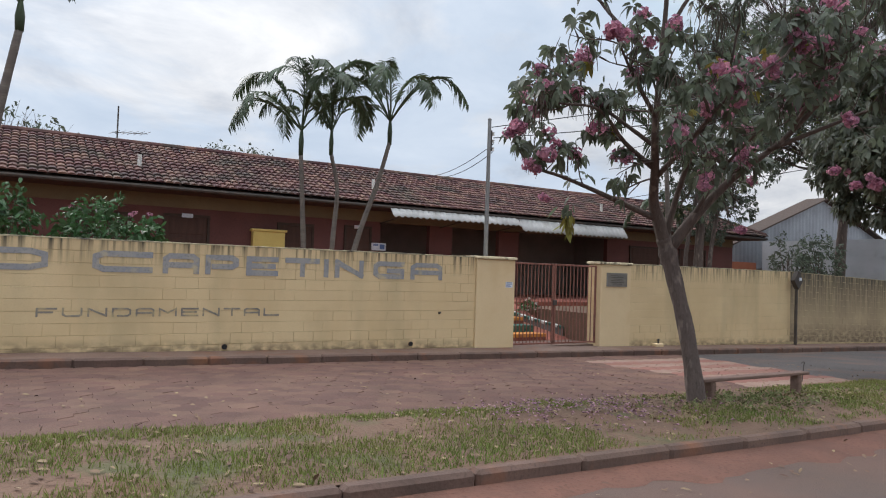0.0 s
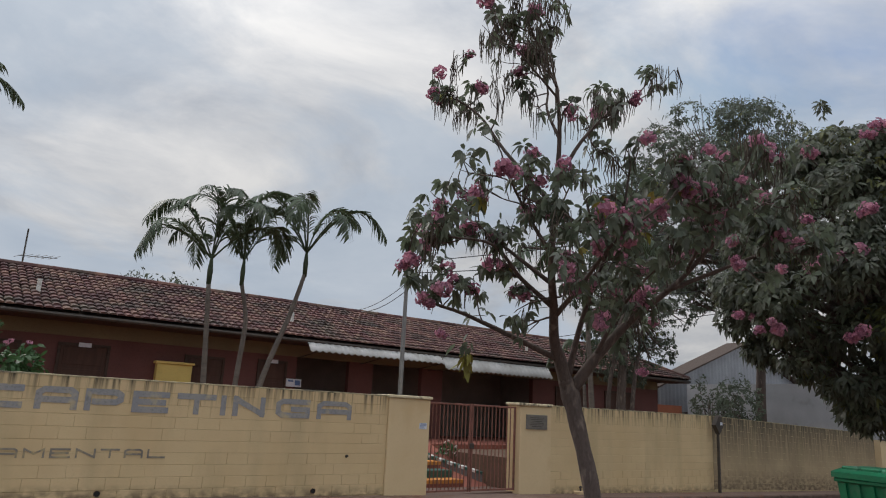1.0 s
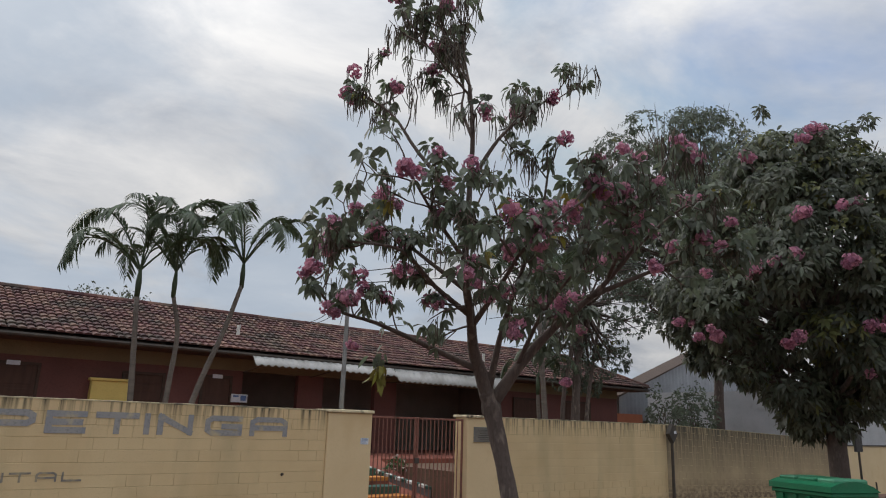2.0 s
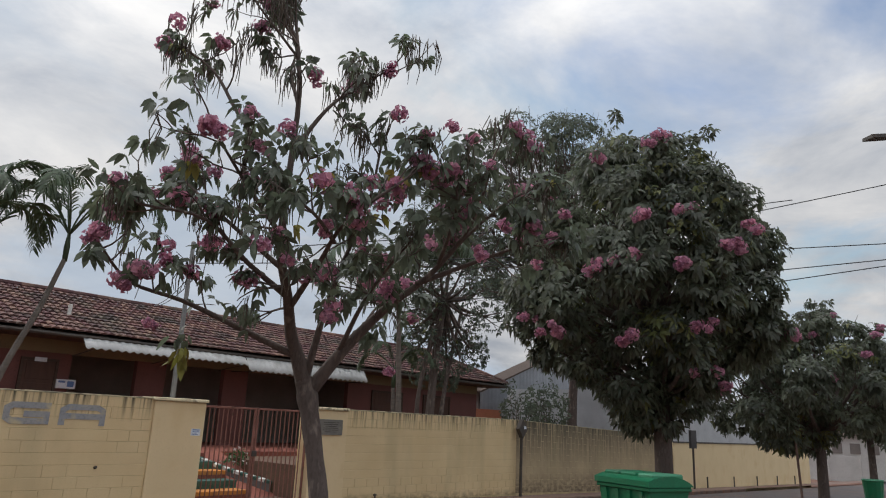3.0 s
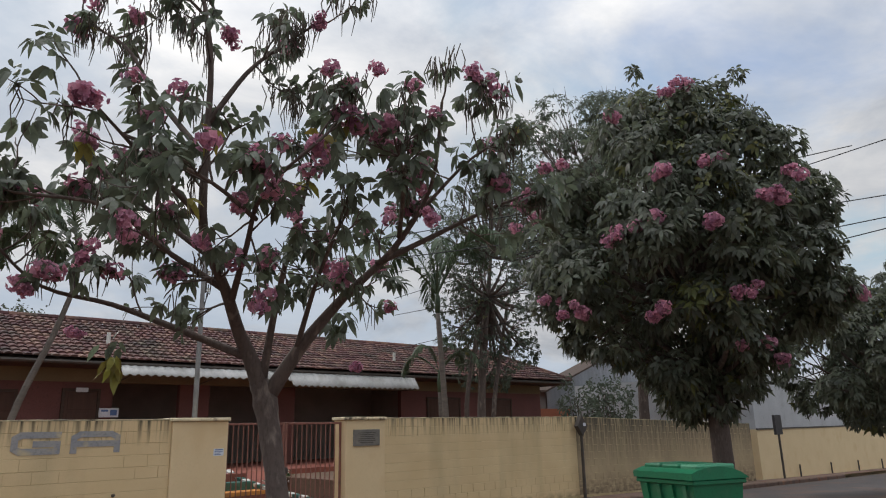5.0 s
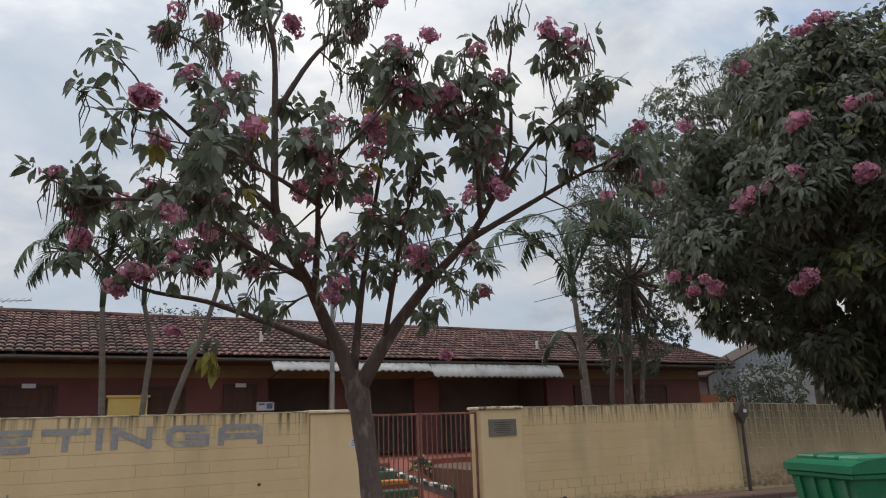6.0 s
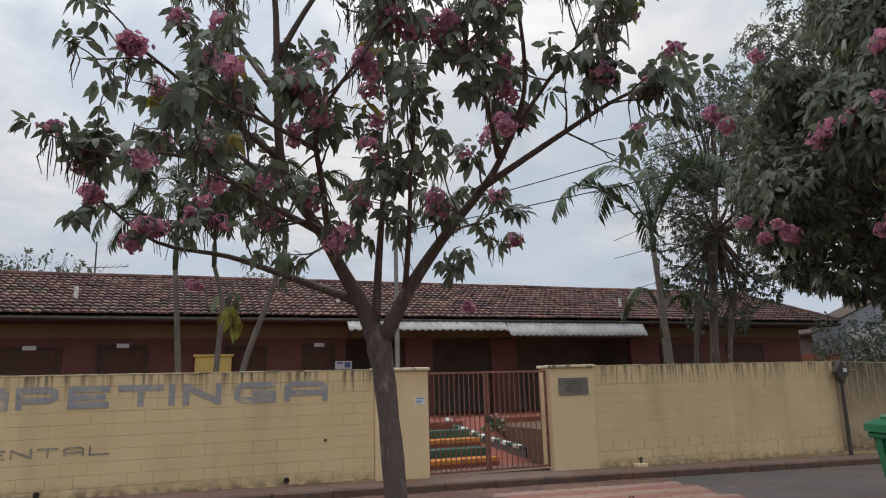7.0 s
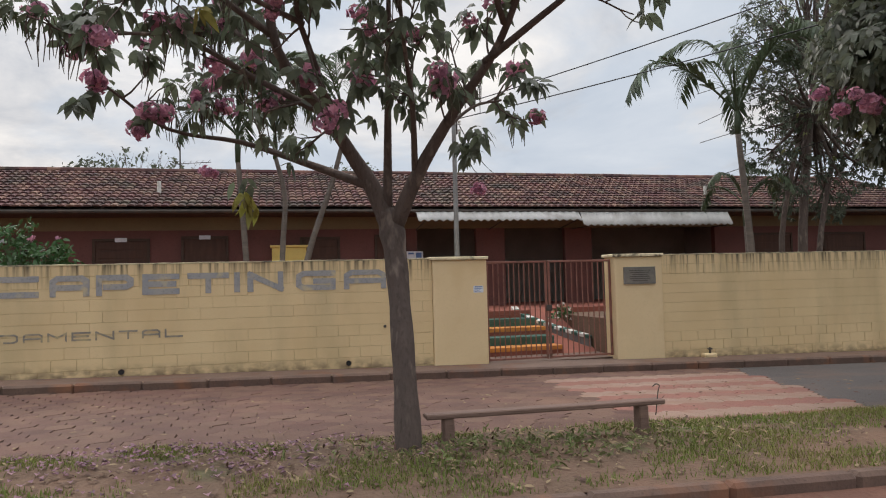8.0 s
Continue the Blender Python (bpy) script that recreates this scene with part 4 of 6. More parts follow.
def spray(sh, at, way, length, fingers=5, droop=0.5, broad=0.36):
    """One compound leaf: long fingers spread from the end of its stalk and hanging."""
    a = way.cross(rand_dir())
    a = a.normalized() if a.length > 1e-3 else Vector((1, 0, 0))
    b = way.cross(a)
    turn = U(0, 6.28)
    for k in range(fingers):
        q = turn + k * 6.283 / (fingers + 1.2)
        d = (way * 0.4 + (a * math.cos(q) + b * math.sin(q)) * 0.85 + Vector((0, 0, -droop))).normalized()
        l = length * U(0.7, 1.15)
        sh.blade(at + d * length * 0.12, d, way + rand_dir() * 0.3, l, l * broad * U(0.85, 1.12), U(0.15, 0.45))


def leafy_twig(sh, at, way, n, length, droop=0.5):
    """Compound leaves round the end of a twig."""
    for k in range(n):
        d = (way * 0.5 + rand_dir() * 0.9 + Vector((0, 0, 0.15))).normalized()
        spray(sh, at - way * length * U(0, 0.5) + d * length * U(0.3, 0.8), d, length, 5, droop * U(0.7, 1.5), 0.42)


def blossom(sh, at, r, n):
    """A loose ball of small trumpet petals."""
    for k in range(n):
        d = rand_dir()
        c = at + Vector((d.x, d.y, d.z * 0.8)) * r * U(0.35, 1.0)
        a = d.cross(rand_dir()).normalized()
        b = d.cross(a)
        s = r * U(0.22, 0.38)
        sh.add([c + a * s, c + b * s + d * s * 0.3, c - a * s, c - b * s + d * s * 0.3, c - d * s * 0.35], [(0, 1, 4), (1, 2, 4), (2, 3, 4), (3, 0, 4)])


def pods(sh, at, n, length):
    for k in range(n):
        o = at + Vector((U(-0.07, 0.07), U(-0.07, 0.07), U(-0.02, 0.05)))
        l = length * U(0.6, 1.15)
        s = Vector((U(-0.06, 0.06), U(-0.06, 0.06), 0))
        sh.tube([o, o + s + Vector((0, 0, -l * 0.5)), o + s * 0.4 + Vector((0, 0, -l))], [0.005, 0.006, 0.003], 3, False)


def branch_out(wood, tips, start, way, length, radius, depth, rise=0.25, side=0.75):
    """Grows a bough that forks; gathers the ends of its twigs."""
    n = 4
    pts, d, p = [start.copy()], way.normalized(), start.copy()
    for k in range(n):
        d = (d + rand_dir() * 0.22 + Vector((0, 0, rise * 0.2))).normalized()
        p = p + d * length / n
        pts.append(p.copy())
    wood.tube(pts, taper(n + 1, radius, radius * 0.55), 5 if radius > 0.02 else 3, False)
    if depth == 0:
        tips.append((p, d))
        tips.append((pts[2], (d + rand_dir() * 0.6).normalized()))
        tips.append((pts[3] + rand_dir() * 0.08, (d + rand_dir() * 0.8).normalized()))
        return
    for k in range(rnd.choice((2, 3))):
        nd = (d + rand_dir() * side + Vector((0, 0, rise * 0.4))).normalized()
        branch_out(wood, tips, pts[rnd.choice((2, 3, 4))], nd, length * U(0.55, 0.8), radius * 0.6, depth - 1, rise, side)


def street_tree(name, label, at, limbs, trunk, seed, leaf_count, leaf_len, flower_rate, pod_rate, twig_len, extra_flowers=(), old_leaves=(), extra_tufts=()):
    """A pink trumpet tree: trunk and boughs as placed, twigs grown from them, leaf tufts, blossoms and seed pods."""
    global rnd
    keep, rnd = rnd, random.Random(seed)
    base = Vector(at)
    t = thing(name, label, "tree", at)
    wood, tips = Shape(), []
    line = smooth_line([Vector(p) - base for p, r in trunk])
    rr = np.interp(np.linspace(0, 1, len(line)), np.linspace(0, 1, len(trunk)), [r for p, r in trunk])
    wood.tube(line, [float(r) * (1 + 0.06 * math.sin(i * 1.7)) for i, r in enumerate(rr)], 12)
    for limb in limbs:
        pts, r0, r1, twigs = limb
        line = smooth_line([Vector(p) - base for p in pts])
        wood.tube(line, [r1 + (r0 - r1) * (1 - i / (len(line) - 1)) ** 1.5 for i in range(len(line))], 8, True)
        tips.append((line[-1], (line[-1] - line[-2]).normalized()))
        m = len(line)
        for k in range(twigs + 1):
            i = int(m * U(0.35, 0.98))
            d = (line[min(i + 1, m - 1)] - line[i - 1]).normalized()
            d = (d * 0.5 + rand_dir() * 0.9 + Vector((0, 0, 0.15))).normalized()
            branch_out(wood, tips, line[i], d, twig_len * U(0.6, 1.15), max(0.011, r1 * 0.8), 1)
    leaves, old, flowers, seedpods = Shape(), Shape(), Shape(), Shape()
    for p, d in tips:
        u = rnd.random()
        if u < flower_rate:
            blossom(flowers, p + d * 0.05, U(0.07, 0.13), 32)
            leafy_twig(leaves, p, d, 1, leaf_len)
        elif rnd.random() < (0.28 if p.z + base.z > 5.35 else 0.6):
            leafy_twig(leaves if rnd.random() > 0.025 else old, p, d, rnd.choice(leaf_count), leaf_len, 0.6)
        if rnd.random() < pod_rate * (3.2 if p.z + base.z > 4.8 else 0.5):
            pods(seedpods, p, rnd.randint(3, 8), 0.3)
    for p, r in extra_flowers:
        blossom(flowers, Vector(p) - base, r, 60)
        blossom(flowers, Vector(p) - base + rand_dir() * r, r * 0.8, 40)
    for p in extra_tufts:
        leafy_twig(leaves, Vector(p) - base, Vector((0, 0, 0.6)), 4, leaf_len, 0.8)
    for p, n in old_leaves:
        leaf_tuft(old, Vector(p) - base, Vector((0, 0, -1)), n, leaf_len, leaf_len * 0.4, 0.8)
        leaf_tuft(leaves, Vector(p) - base + Vector((0, 0, 0.15)), Vector((0, 0, -1)), n // 2, leaf_len, leaf_len * 0.4, 0.8)
    part("trunk", wood, M_BARK, t, "grey-brown trunk and boughs", smooth=True)
    tagged(part("crown", leaves, M_LEAF, t, "drooping dark green leaves"), kind="stuff")
    if old.v:
        tagged(part("old_leaves", old, M_LEAF_OLD, t, "yellowing leaves"), kind="stuff")
    tagged(part("blossoms", flowers, M_FLOWER, t, "pink blossom clusters"), kind="stuff")
    if seedpods.v:
        tagged(part("pod_fringe", seedpods, M_POD, t, "long dry hanging seed pods"), kind="stuff")
    rnd = keep
    return t


TZ = level(-1.9, -7.45) - 0.03
street_tree(
    "trumpet_tree", "young pink trumpet tree with hanging seed pods on median", (-1.9, -7.46, TZ),
    [
        ([(-1.93, -7.0, 2.2), (-2.08, -7.0, 2.55), (-2.23, -7.05, 2.77), (-2.5, -7.3, 3.1), (-2.87, -7.62, 3.5), (-2.95, -7.75, 4.2), (-3.0, -7.85, 4.9), (-3.12, -7.92, 5.4)], 0.09, 0.02, 8),
        ([(-3.12, -7.92, 5.4), (-3.3, -7.85, 5.8), (-3.53, -7.8, 6.2)], 0.016, 0.008, 3),
        ([(-3.1, -7.9, 5.3), (-3.48, -7.8, 5.65), (-3.87, -7.8, 5.92)], 0.014, 0.008, 3),
        ([(-3.12, -7.92, 5.4), (-3.1, -7.8, 5.8), (-3.13, -7.8, 6.15)], 0.014, 0.008, 3),
        ([(-2.95, -7.75, 4.1), (-3.25, -7.25, 4.8), (-3.42, -6.9, 5.35), (-3.72, -6.45, 5.72)], 0.03, 0.01, 5),
        ([(-2.96, -7.78, 4.4), (-2.7, -7.9, 4.9), (-2.45, -8.0, 5.2), (-2.15, -8.2, 5.5)], 0.028, 0.01, 7),
        ([(-3.0, -7.85, 4.85), (-2.95, -7.6, 5.3), (-2.85, -7.5, 5.65), (-3.0, -7.4, 6.05)], 0.02, 0.009, 3),
        ([(-2.08, -7.0, 2.55), (-2.7, -6.72, 2.82), (-3.2, -6.5, 3.02), (-3.8, -6.6, 3.1), (-4.25, -6.8, 3.4)], 0.042, 0.012, 8),
        ([(-2.5, -7.3, 3.1), (-3.0, -7.3, 3.35), (-3.6, -7.5, 3.6), (-4.25, -7.6, 3.55)], 0.035, 0.012, 9),
        ([(-2.7, -7.5, 3.3), (-3.2, -7.0, 3.85), (-3.4, -6.4, 4.35)], 0.03, 0.011, 7),
        ([(-2.9, -7.65, 3.6), (-3.4, -7.8, 3.9), (-3.95, -8.05, 4.2)], 0.03, 0.011, 8),
        ([(-2.4, -7.2, 3.0), (-2.62, -7.9, 3.35), (-2.75, -8.4, 3.65), (-2.5, -8.9, 4.05)], 0.035, 0.012, 10),
        ([(-2.7, -8.2, 3.5), (-3.2, -8.5, 3.6), (-3.7, -8.6, 3.7)], 0.022, 0.01, 7),
        ([(-1.9, -7.0, 2.18), (-1.72, -7.3, 2.65), (-1.48, -7.65, 3.1), (-1.25, -8.1, 3.5), (-1.2, -8.6, 4.0), (-1.5, -9.1, 4.55)], 0.08, 0.013, 8),
        ([(-1.33, -7.95, 3.38), (-0.95, -8.5, 3.65), (-0.65, -8.9, 3.85), (-0.42, -9.1, 3.95)], 0.032, 0.011, 9),
        ([(-1.25, -8.2, 3.6), (-1.6, -8.7, 3.95), (-1.95, -9.0, 4.15)], 0.025, 0.01, 8),
        ([(-1.22, -8.3, 3.7), (-0.95, -8.75, 4.2), (-0.75, -9.0, 4.42)], 0.022, 0.01, 7),
        ([(-1.95, -7.0, 2.32), (-1.97, -7.2, 2.9), (-2.0, -7.5, 3.5), (-2.05, -7.9, 4.1), (-2.1, -8.1, 4.75)], 0.045, 0.012, 9),
        ([(-1.75, -7.25, 2.6), (-1.85, -7.7, 3.1), (-2.0, -8.2, 3.4), (-2.1, -8.6, 3.6)], 0.03, 0.011, 8),
        ([(-1.6, -7.45, 2.9), (-1.25, -7.3, 3.2), (-0.95, -7.2, 3.3)], 0.02, 0.01, 4),
    ],
    [((-1.9, -7.46, TZ - 0.05), 0.15), ((-1.9, -7.46, TZ + 0.15), 0.107), ((-1.9, -7.31, 1.2), 0.094), ((-1.9, -7.12, 1.8), 0.095), ((-1.92, -7.02, 2.15), 0.112), ((-1.98, -6.99, 2.34), 0.085)],
    11, (1, 1, 1, 2), 0.14, 0.08, 0.14, 0.40,
    extra_flowers=[((-3.37, -6.2, 4.4), 0.1), ((-3.8, -7.5, 4.1), 0.1), ((-2.5, -8.75, 4.0), 0.1), ((-2.9, -8.3, 3.6), 0.08), ((-1.4, -8.6, 4.0), 0.1), ((-1.45, -8.75, 4.1), 0.09), ((-1.6, -9.05, 3.5), 0.08), ((-2.2, -8.25, 5.42), 0.08), ((-2.87, -7.9, 5.22), 0.09), ((-3.76, -6.5, 5.62), 0.1), ((-3.33, -6.9, 5.68), 0.08), ((-4.0, -6.85, 3.05), 0.1), ((-4.3, -7.0, 3.4), 0.11), ((-0.42, -9.1, 3.95), 0.08), ((-4.0, -8.1, 4.2), 0.11), ((-1.3, -7.6, 2.45), 0.07), ((-3.5, -6.5, 2.75), 0.07)],
    old_leaves=[((-3.15, -6.55, 2.5), 20)],
    extra_tufts=[(-1.25, -7.14, 2.9), (-1.2, -7.2, 2.8), (-1.16, -7.2, 2.98), (-0.75, -7.5, 3.35), (-1.74, -7.3, 3.25)],
)


def profile_tree(name, label, at, profile, trunk_pts, seed, n_lobes, lobe_r, leaf_mat, n_leaves, leaf_len, centre=(0, 0), squash=1.0, blossoms_at=(), stray=0, fill=0.25, fingers=5, stems=(), flower_r=0.17, twigs=0, flat=0.62):
    """A full tree: boughs reach clumps spread over an uneven crown of the given outline; compound leaves cover each clump."""
    global rnd
    keep, rnd = rnd, random.Random(seed)
    t = thing(name, label, "tree", at)
    base = Vector(at)
    # young gathers the leaves coloured paler as if lit
    wood, leaves, flowers, young = Shape(), Shape(), Shape(), Shape()
    line = smooth_line([p for p, r in trunk_pts])
    rr = np.interp(np.linspace(0, 1, len(line)), np.linspace(0, 1, len(trunk_pts)), [r for p, r in trunk_pts])
    wood.tube(line, [float(r) for r in rr], 10)
    for pts in stems:
        seg = smooth_line(pts)
        wood.tube(seg, taper(len(seg), 0.085, 0.05), 8)
    fork = line[-1]
    zs, rs = [z - base.z for z, r in profile], [r for z, r in profile]
    zmid = (zs[0] + zs[-1]) / 2
    area = np.cumsum([max(r, 0.5) for r in np.interp(np.linspace(zs[0], zs[-1], 60), zs, rs)])
    lobes = []
    for k in range(n_lobes):
        z = float(np.interp((k + 0.5) / n_lobes * area[-1], area, np.linspace(zs[0], zs[-1], 60)))
        a = k * 2.39996 + U(-0.35, 0.35)
        lr = lobe_r * U(0.7, 1.35)
        inner = rnd.random() < fill
        r = max(0.0, float(np.interp(z, zs, rs)) * U(0.92, 1.08) - lr * 0.75) * (U(0.2, 0.7) if inner else 1.0)
        c = Vector((centre[0] + math.cos(a) * r, centre[1] + math.sin(a) * r * squash, z))
        out = Vector((c.x - centre[0], c.y - centre[1], (c.z - zmid) * 0.7 + 0.4))
        lobes.append((c, lr, out.normalized()))
        j = fork if c.z > fork.z else line[int(len(line) * 0.75)]
        m = j.lerp(c, 0.55) + Vector((0, 0, -0.12 * (c - j).length * U(0.2, 1)))
        seg = smooth_line([j, m, c], 4)
        wood.tube(seg, taper(len(seg), 0.055 + 0.008 * rs[len(rs) // 2], 0.014), 5, False)
        for i in range(3 + twigs):
            e = c + rand_dir() * lr * 1.05
            wood.tube([seg[-3], seg[-3].lerp(e, 0.6) + rand_dir() * 0.08, e], [0.02, 0.013, 0.005], 3, False)
    total = sum(lr * lr for c, lr, o in lobes)
    for c, lr, out in lobes:
        # share of the clump's leaves that get the paler, lit-looking colour
        lit_share = U(0, 0.3) if blossoms_at and rnd.random() < 0.25 else 0.02
        for k in range(int(n_leaves * lr * lr / total)):
            d = (rand_dir() + out * 0.75).normalized()
            p = c + Vector((d.x, d.y, d.z * flat)) * lr * U(0.6, 1.1)
            way = (d + Vector((0, 0, 0.35)) + rand_dir() * 0.4).normalized()
            spray(young if rnd.random() < lit_share else leaves, p, way, leaf_len, fingers, 0.55)
    for k in range(stray):
        c, lr, out = rnd.choice(lobes)
        p = c + (out + rand_dir() * 0.4) * lr * 0.8
        e = p + (out * 0.6 + Vector((0, 0, 0.8)) + rand_dir() * 0.4).normalized() * lr * U(0.25, 0.6)
        wood.tube([p, e], [0.01, 0.004], 3, False)
        for i in range(4):
            leafy_twig(leaves, p.lerp(e, 0.4 + 0.2 * i), (e - p).normalized(), 2, leaf_len * 0.85)
    for p in blossoms_at:
        q = Vector(p) - base
        home = min((c for c, lr, o in lobes), key=lambda c: (c - q).length)
        wood.tube([home, home.lerp(q, 0.5) - Vector((0, 0, 0.05)), q], [0.016, 0.012, 0.006], 4, False)
        for k in range(rnd.choice((2, 3, 4))):
            blossom(flowers, q + Vector((U(-1, 1), U(-1, 1), U(-0.5, 0.5))) * flower_r, flower_r * U(0.5, 0.95), 46)
        for k in range(10):
            leafy_twig(leaves, home.lerp(q, U(0.2, 0.95)) + rand_dir() * 0.15, (q - home).normalized(), 2, leaf_len)
    part("trunk", wood, M_BARK, t, "grey-brown trunk and boughs", smooth=True)
    tagged(part("crown", leaves, leaf_mat, t, "dense foliage"), kind="stuff")
    tagged(part("young_foliage", young, M_LEAF_LIT, t, "yellow-green leaves coloured paler as if lit"), kind="stuff")
    if flowers.v:
        tagged(part("blossoms", flowers, M_FLOWER, t, "pink blossom clusters"), kind="stuff")
    rnd = keep
    return t


bz = level(5.9, -7.5)
profile_tree("trumpet_tree", "large dense pink trumpet tree on the median strip", (5.9, -7.5, bz),
             [(2.35, 0.6), (2.75, 1.2), (3.1, 1.65), (3.6, 2.1), (4.5, 2.42), (5.4, 2.25), (6.2, 1.9), (6.9, 1.45), (7.3, 0.95), (7.55, 0.4)],
             [((0, 0, -0.05), 0.24), ((0, 0, 0.25), 0.18), ((0.0, 0.0, 1.2), 0.16), ((-0.05, 0, 2.4), 0.15), ((-0.1, 0.1, 3.6), 0.11)], 21, 92, 0.6, M_LEAF_BIG, 8200, 0.17, centre=(-0.13, 0.2), stray=26, fill=0.28,
             blossoms_at=[(3.17, -7.59, 4.54), (3.2, -7.9, 4.6), (3.4, -6.66, 3.55), (3.6, -8.04, 3.4), (3.85, -8.95, 5.5), (3.4, -8.3, 5.34), (4.83, -9.65, 5.25), (3.7, -9.0, 4.5), (4.2, -9.4, 4.9), (4.1, -8.95, 3.6), (4.6, -8.8, 2.9), (3.8, -7.22, 6.75), (4.0, -8.2, 6.7), (4.4, -8.35, 7.1), (3.5, -6.6, 6.05), (3.85, -5.45, 5.75), (3.55, -6.2, 3.77), (6.6, -9.55, 3.77), (3.35, -6.2, 5.2), (3.3, -8.2, 4.66), (5.45, -8.9, 2.78)])
z3 = level(17.0, -7.5)
profile_tree("trumpet_tree", "round-headed dark green street tree on the median", (17.0, -7.5, z3),
             [(2.0, 1.0), (2.5, 2.2), (3.2, 2.7), (4.1, 2.7), (4.8, 2.3), (5.3, 1.75), (5.7, 0.8)],
             [((0, 0, -0.05), 0.2), ((0, 0, 0.25), 0.16), ((0.05, 0.0, 1.4), 0.14), ((0.0, 0, 2.2), 0.13)], 33, 50, 0.62, M_LEAF_BIG, 4200, 0.2, centre=(-0.1, 0.4), stray=16,
             blossoms_at=[(16.2, -9.4, 4.9), (17.5, -9.3, 5.3), (15.4, -8.0, 4.9), (15.6, -6.8, 5.0), (14.6, -8.6, 3.6), (15.0, -9.2, 4.2), (16.4, -8.2, 5.6)], flower_r=0.15)


def crown_tree(name, label, at, height, radius, crown_z0, trunk_pts, seed, n_boughs, leaf_mat, n_tufts, per_tuft, leaf_len, twiggy=0.0, droop=0.6):
    """A full round-headed tree: trunk, forking boughs and tufts of leaves in uneven lobes."""
    global rnd
    keep, rnd = rnd, random.Random(seed)
    t = thing(name, label, "tree", at)
    wood, leaves = Shape(), Shape()
    line = smooth_line([p for p, r in trunk_pts])
    rr = np.interp(np.linspace(0, 1, len(line)), np.linspace(0, 1, len(trunk_pts)), [r for p, r in trunk_pts])
    wood.tube(line, [float(r) for r in rr], 10)
    fork = line[-1]
    cz = (crown_z0 + height) / 2
    half = (height - crown_z0) / 2
    mid = Vector((0, 0, cz))
    lobes = []
    for k in range(n_boughs):
        z = 1 - 2 * (k + 0.5) / n_boughs
        a = k * 2.39996 + U(-0.3, 0.3)
        s = math.sqrt(max(0.0, 1 - z * z))
        q = U(0.55, 0.85)
        c = mid + Vector((math.cos(a) * s * radius * q, math.sin(a) * s * radius * q, z * half * q))
        lobes.append((c, radius * U(0.26, 0.42)))
        m = fork.lerp(c, 0.5) + Vector((0, 0, -0.15 * radius)) * U(0, 1)
        seg = smooth_line([fork, m, c], 4)
        wood.tube(seg, taper(len(seg), 0.07 if radius > 2 else 0.04, 0.015), 5, False)
        for i in range(3):
            e = c + rand_dir() * radius * 0.35
            wood.tube([seg[-3], seg[-3].lerp(e, 0.6) + rand_dir() * 0.1, e], [0.02, 0.014, 0.006], 3, False)
    for k in range(n_tufts):
        c, r = rnd.choice(lobes)
        d = rand_dir()
        p = c + Vector((d.x, d.y, d.z * 0.8)) * r * U(0.55, 1.08)
        out = (p - mid).normalized()
        leaf_tuft(leaves, p, out, int(per_tuft * U(0.6, 1.5)), leaf_len, leaf_len * 0.42, droop)
        if rnd.random() < twiggy:
            wood.tube([p - out * 0.5 - Vector((0, 0, 0.3)), p], [0.012, 0.005], 3, False)
    part("trunk", wood, M_BARK, t, "grey-brown trunk and boughs", smooth=True)
    tagged(part("crown", leaves, leaf_mat, t, "dense foliage"), kind="stuff")
    rnd = keep
    return t


crown_tree("street_tree", "slender street tree far along the median", (25.5, -7.3, level(25.5, -7.3)), 5.4, 2.2, 2.2,
           [((0, 0, -0.05), 0.16), ((0.1, 0, 1.2), 0.13), ((0, 0, 2.6), 0.12)], 41, 22, M_LEAF_BIG, 900, 6, 0.26)
crown_tree("street_tree", "small yellow-green street tree far along the street", (36.0, -8.0, level(36, -8)), 3.9, 1.8, 1.5,
           [((0, 0, -0.05), 0.12), ((0.05, 0, 0.8), 0.1), ((0.1, 0, 1.8), 0.09)], 43, 18, M_LEAF_OLD, 500, 6, 0.26)
profile_tree("yard_tree", "feathery grey-green tree with several stems behind street wall", (10.0, 1.9, 0.8),
             [(3.6, 1.0), (4.6, 1.9), (6.0, 2.2), (7.6, 2.2), (9.0, 1.7), (10.4, 0.8)],
             [((0, 0, -0.05), 0.13), ((0.05, 0, 2.0), 0.11), ((0.5, 0.1, 4.6), 0.08), ((0.8, 0.1, 6.5), 0.05)], 51, 64, 0.5, M_LEAF_BACK, 2900, 0.12, centre=(1.0, 0.4), squash=0.8, fill=0.4, stray=20, twigs=5, flat=1.0,
             stems=[[(-0.35, 0.1, -0.05), (-0.5, 0.1, 1.8), (0.1, 0.1, 4.2)], [(0.35, -0.1, -0.05), (0.6, 0, 2.0), (1.6, 0.2, 5.0)], [(0.1, 0.3, -0.05), (0.3, 0.3, 2.4), (0.7, 0.4, 5.4)]])
profile_tree("yard_tree", "very tall broad-domed grey-green tree behind the wall", (22.8, 4.4, 0.8),
             [(7.0, 3.5), (9.0, 5.4), (10.8, 7.0), (12.2, 7.0), (13.5, 5.9), (14.8, 4.6), (15.7, 3.0), (16.2, 1.2)],
             [((0, 0, -0.05), 0.26), ((0.1, 0, 2.5), 0.22), ((0.0, -0.3, 5.5), 0.17), ((-0.2, -0.6, 8.5), 0.12)], 52, 115, 1.0, M_LEAF_BACK, 8000, 0.19, centre=(-2.1, -0.8), squash=0.55, fill=0.2, stray=0, twigs=8, flat=0.55)
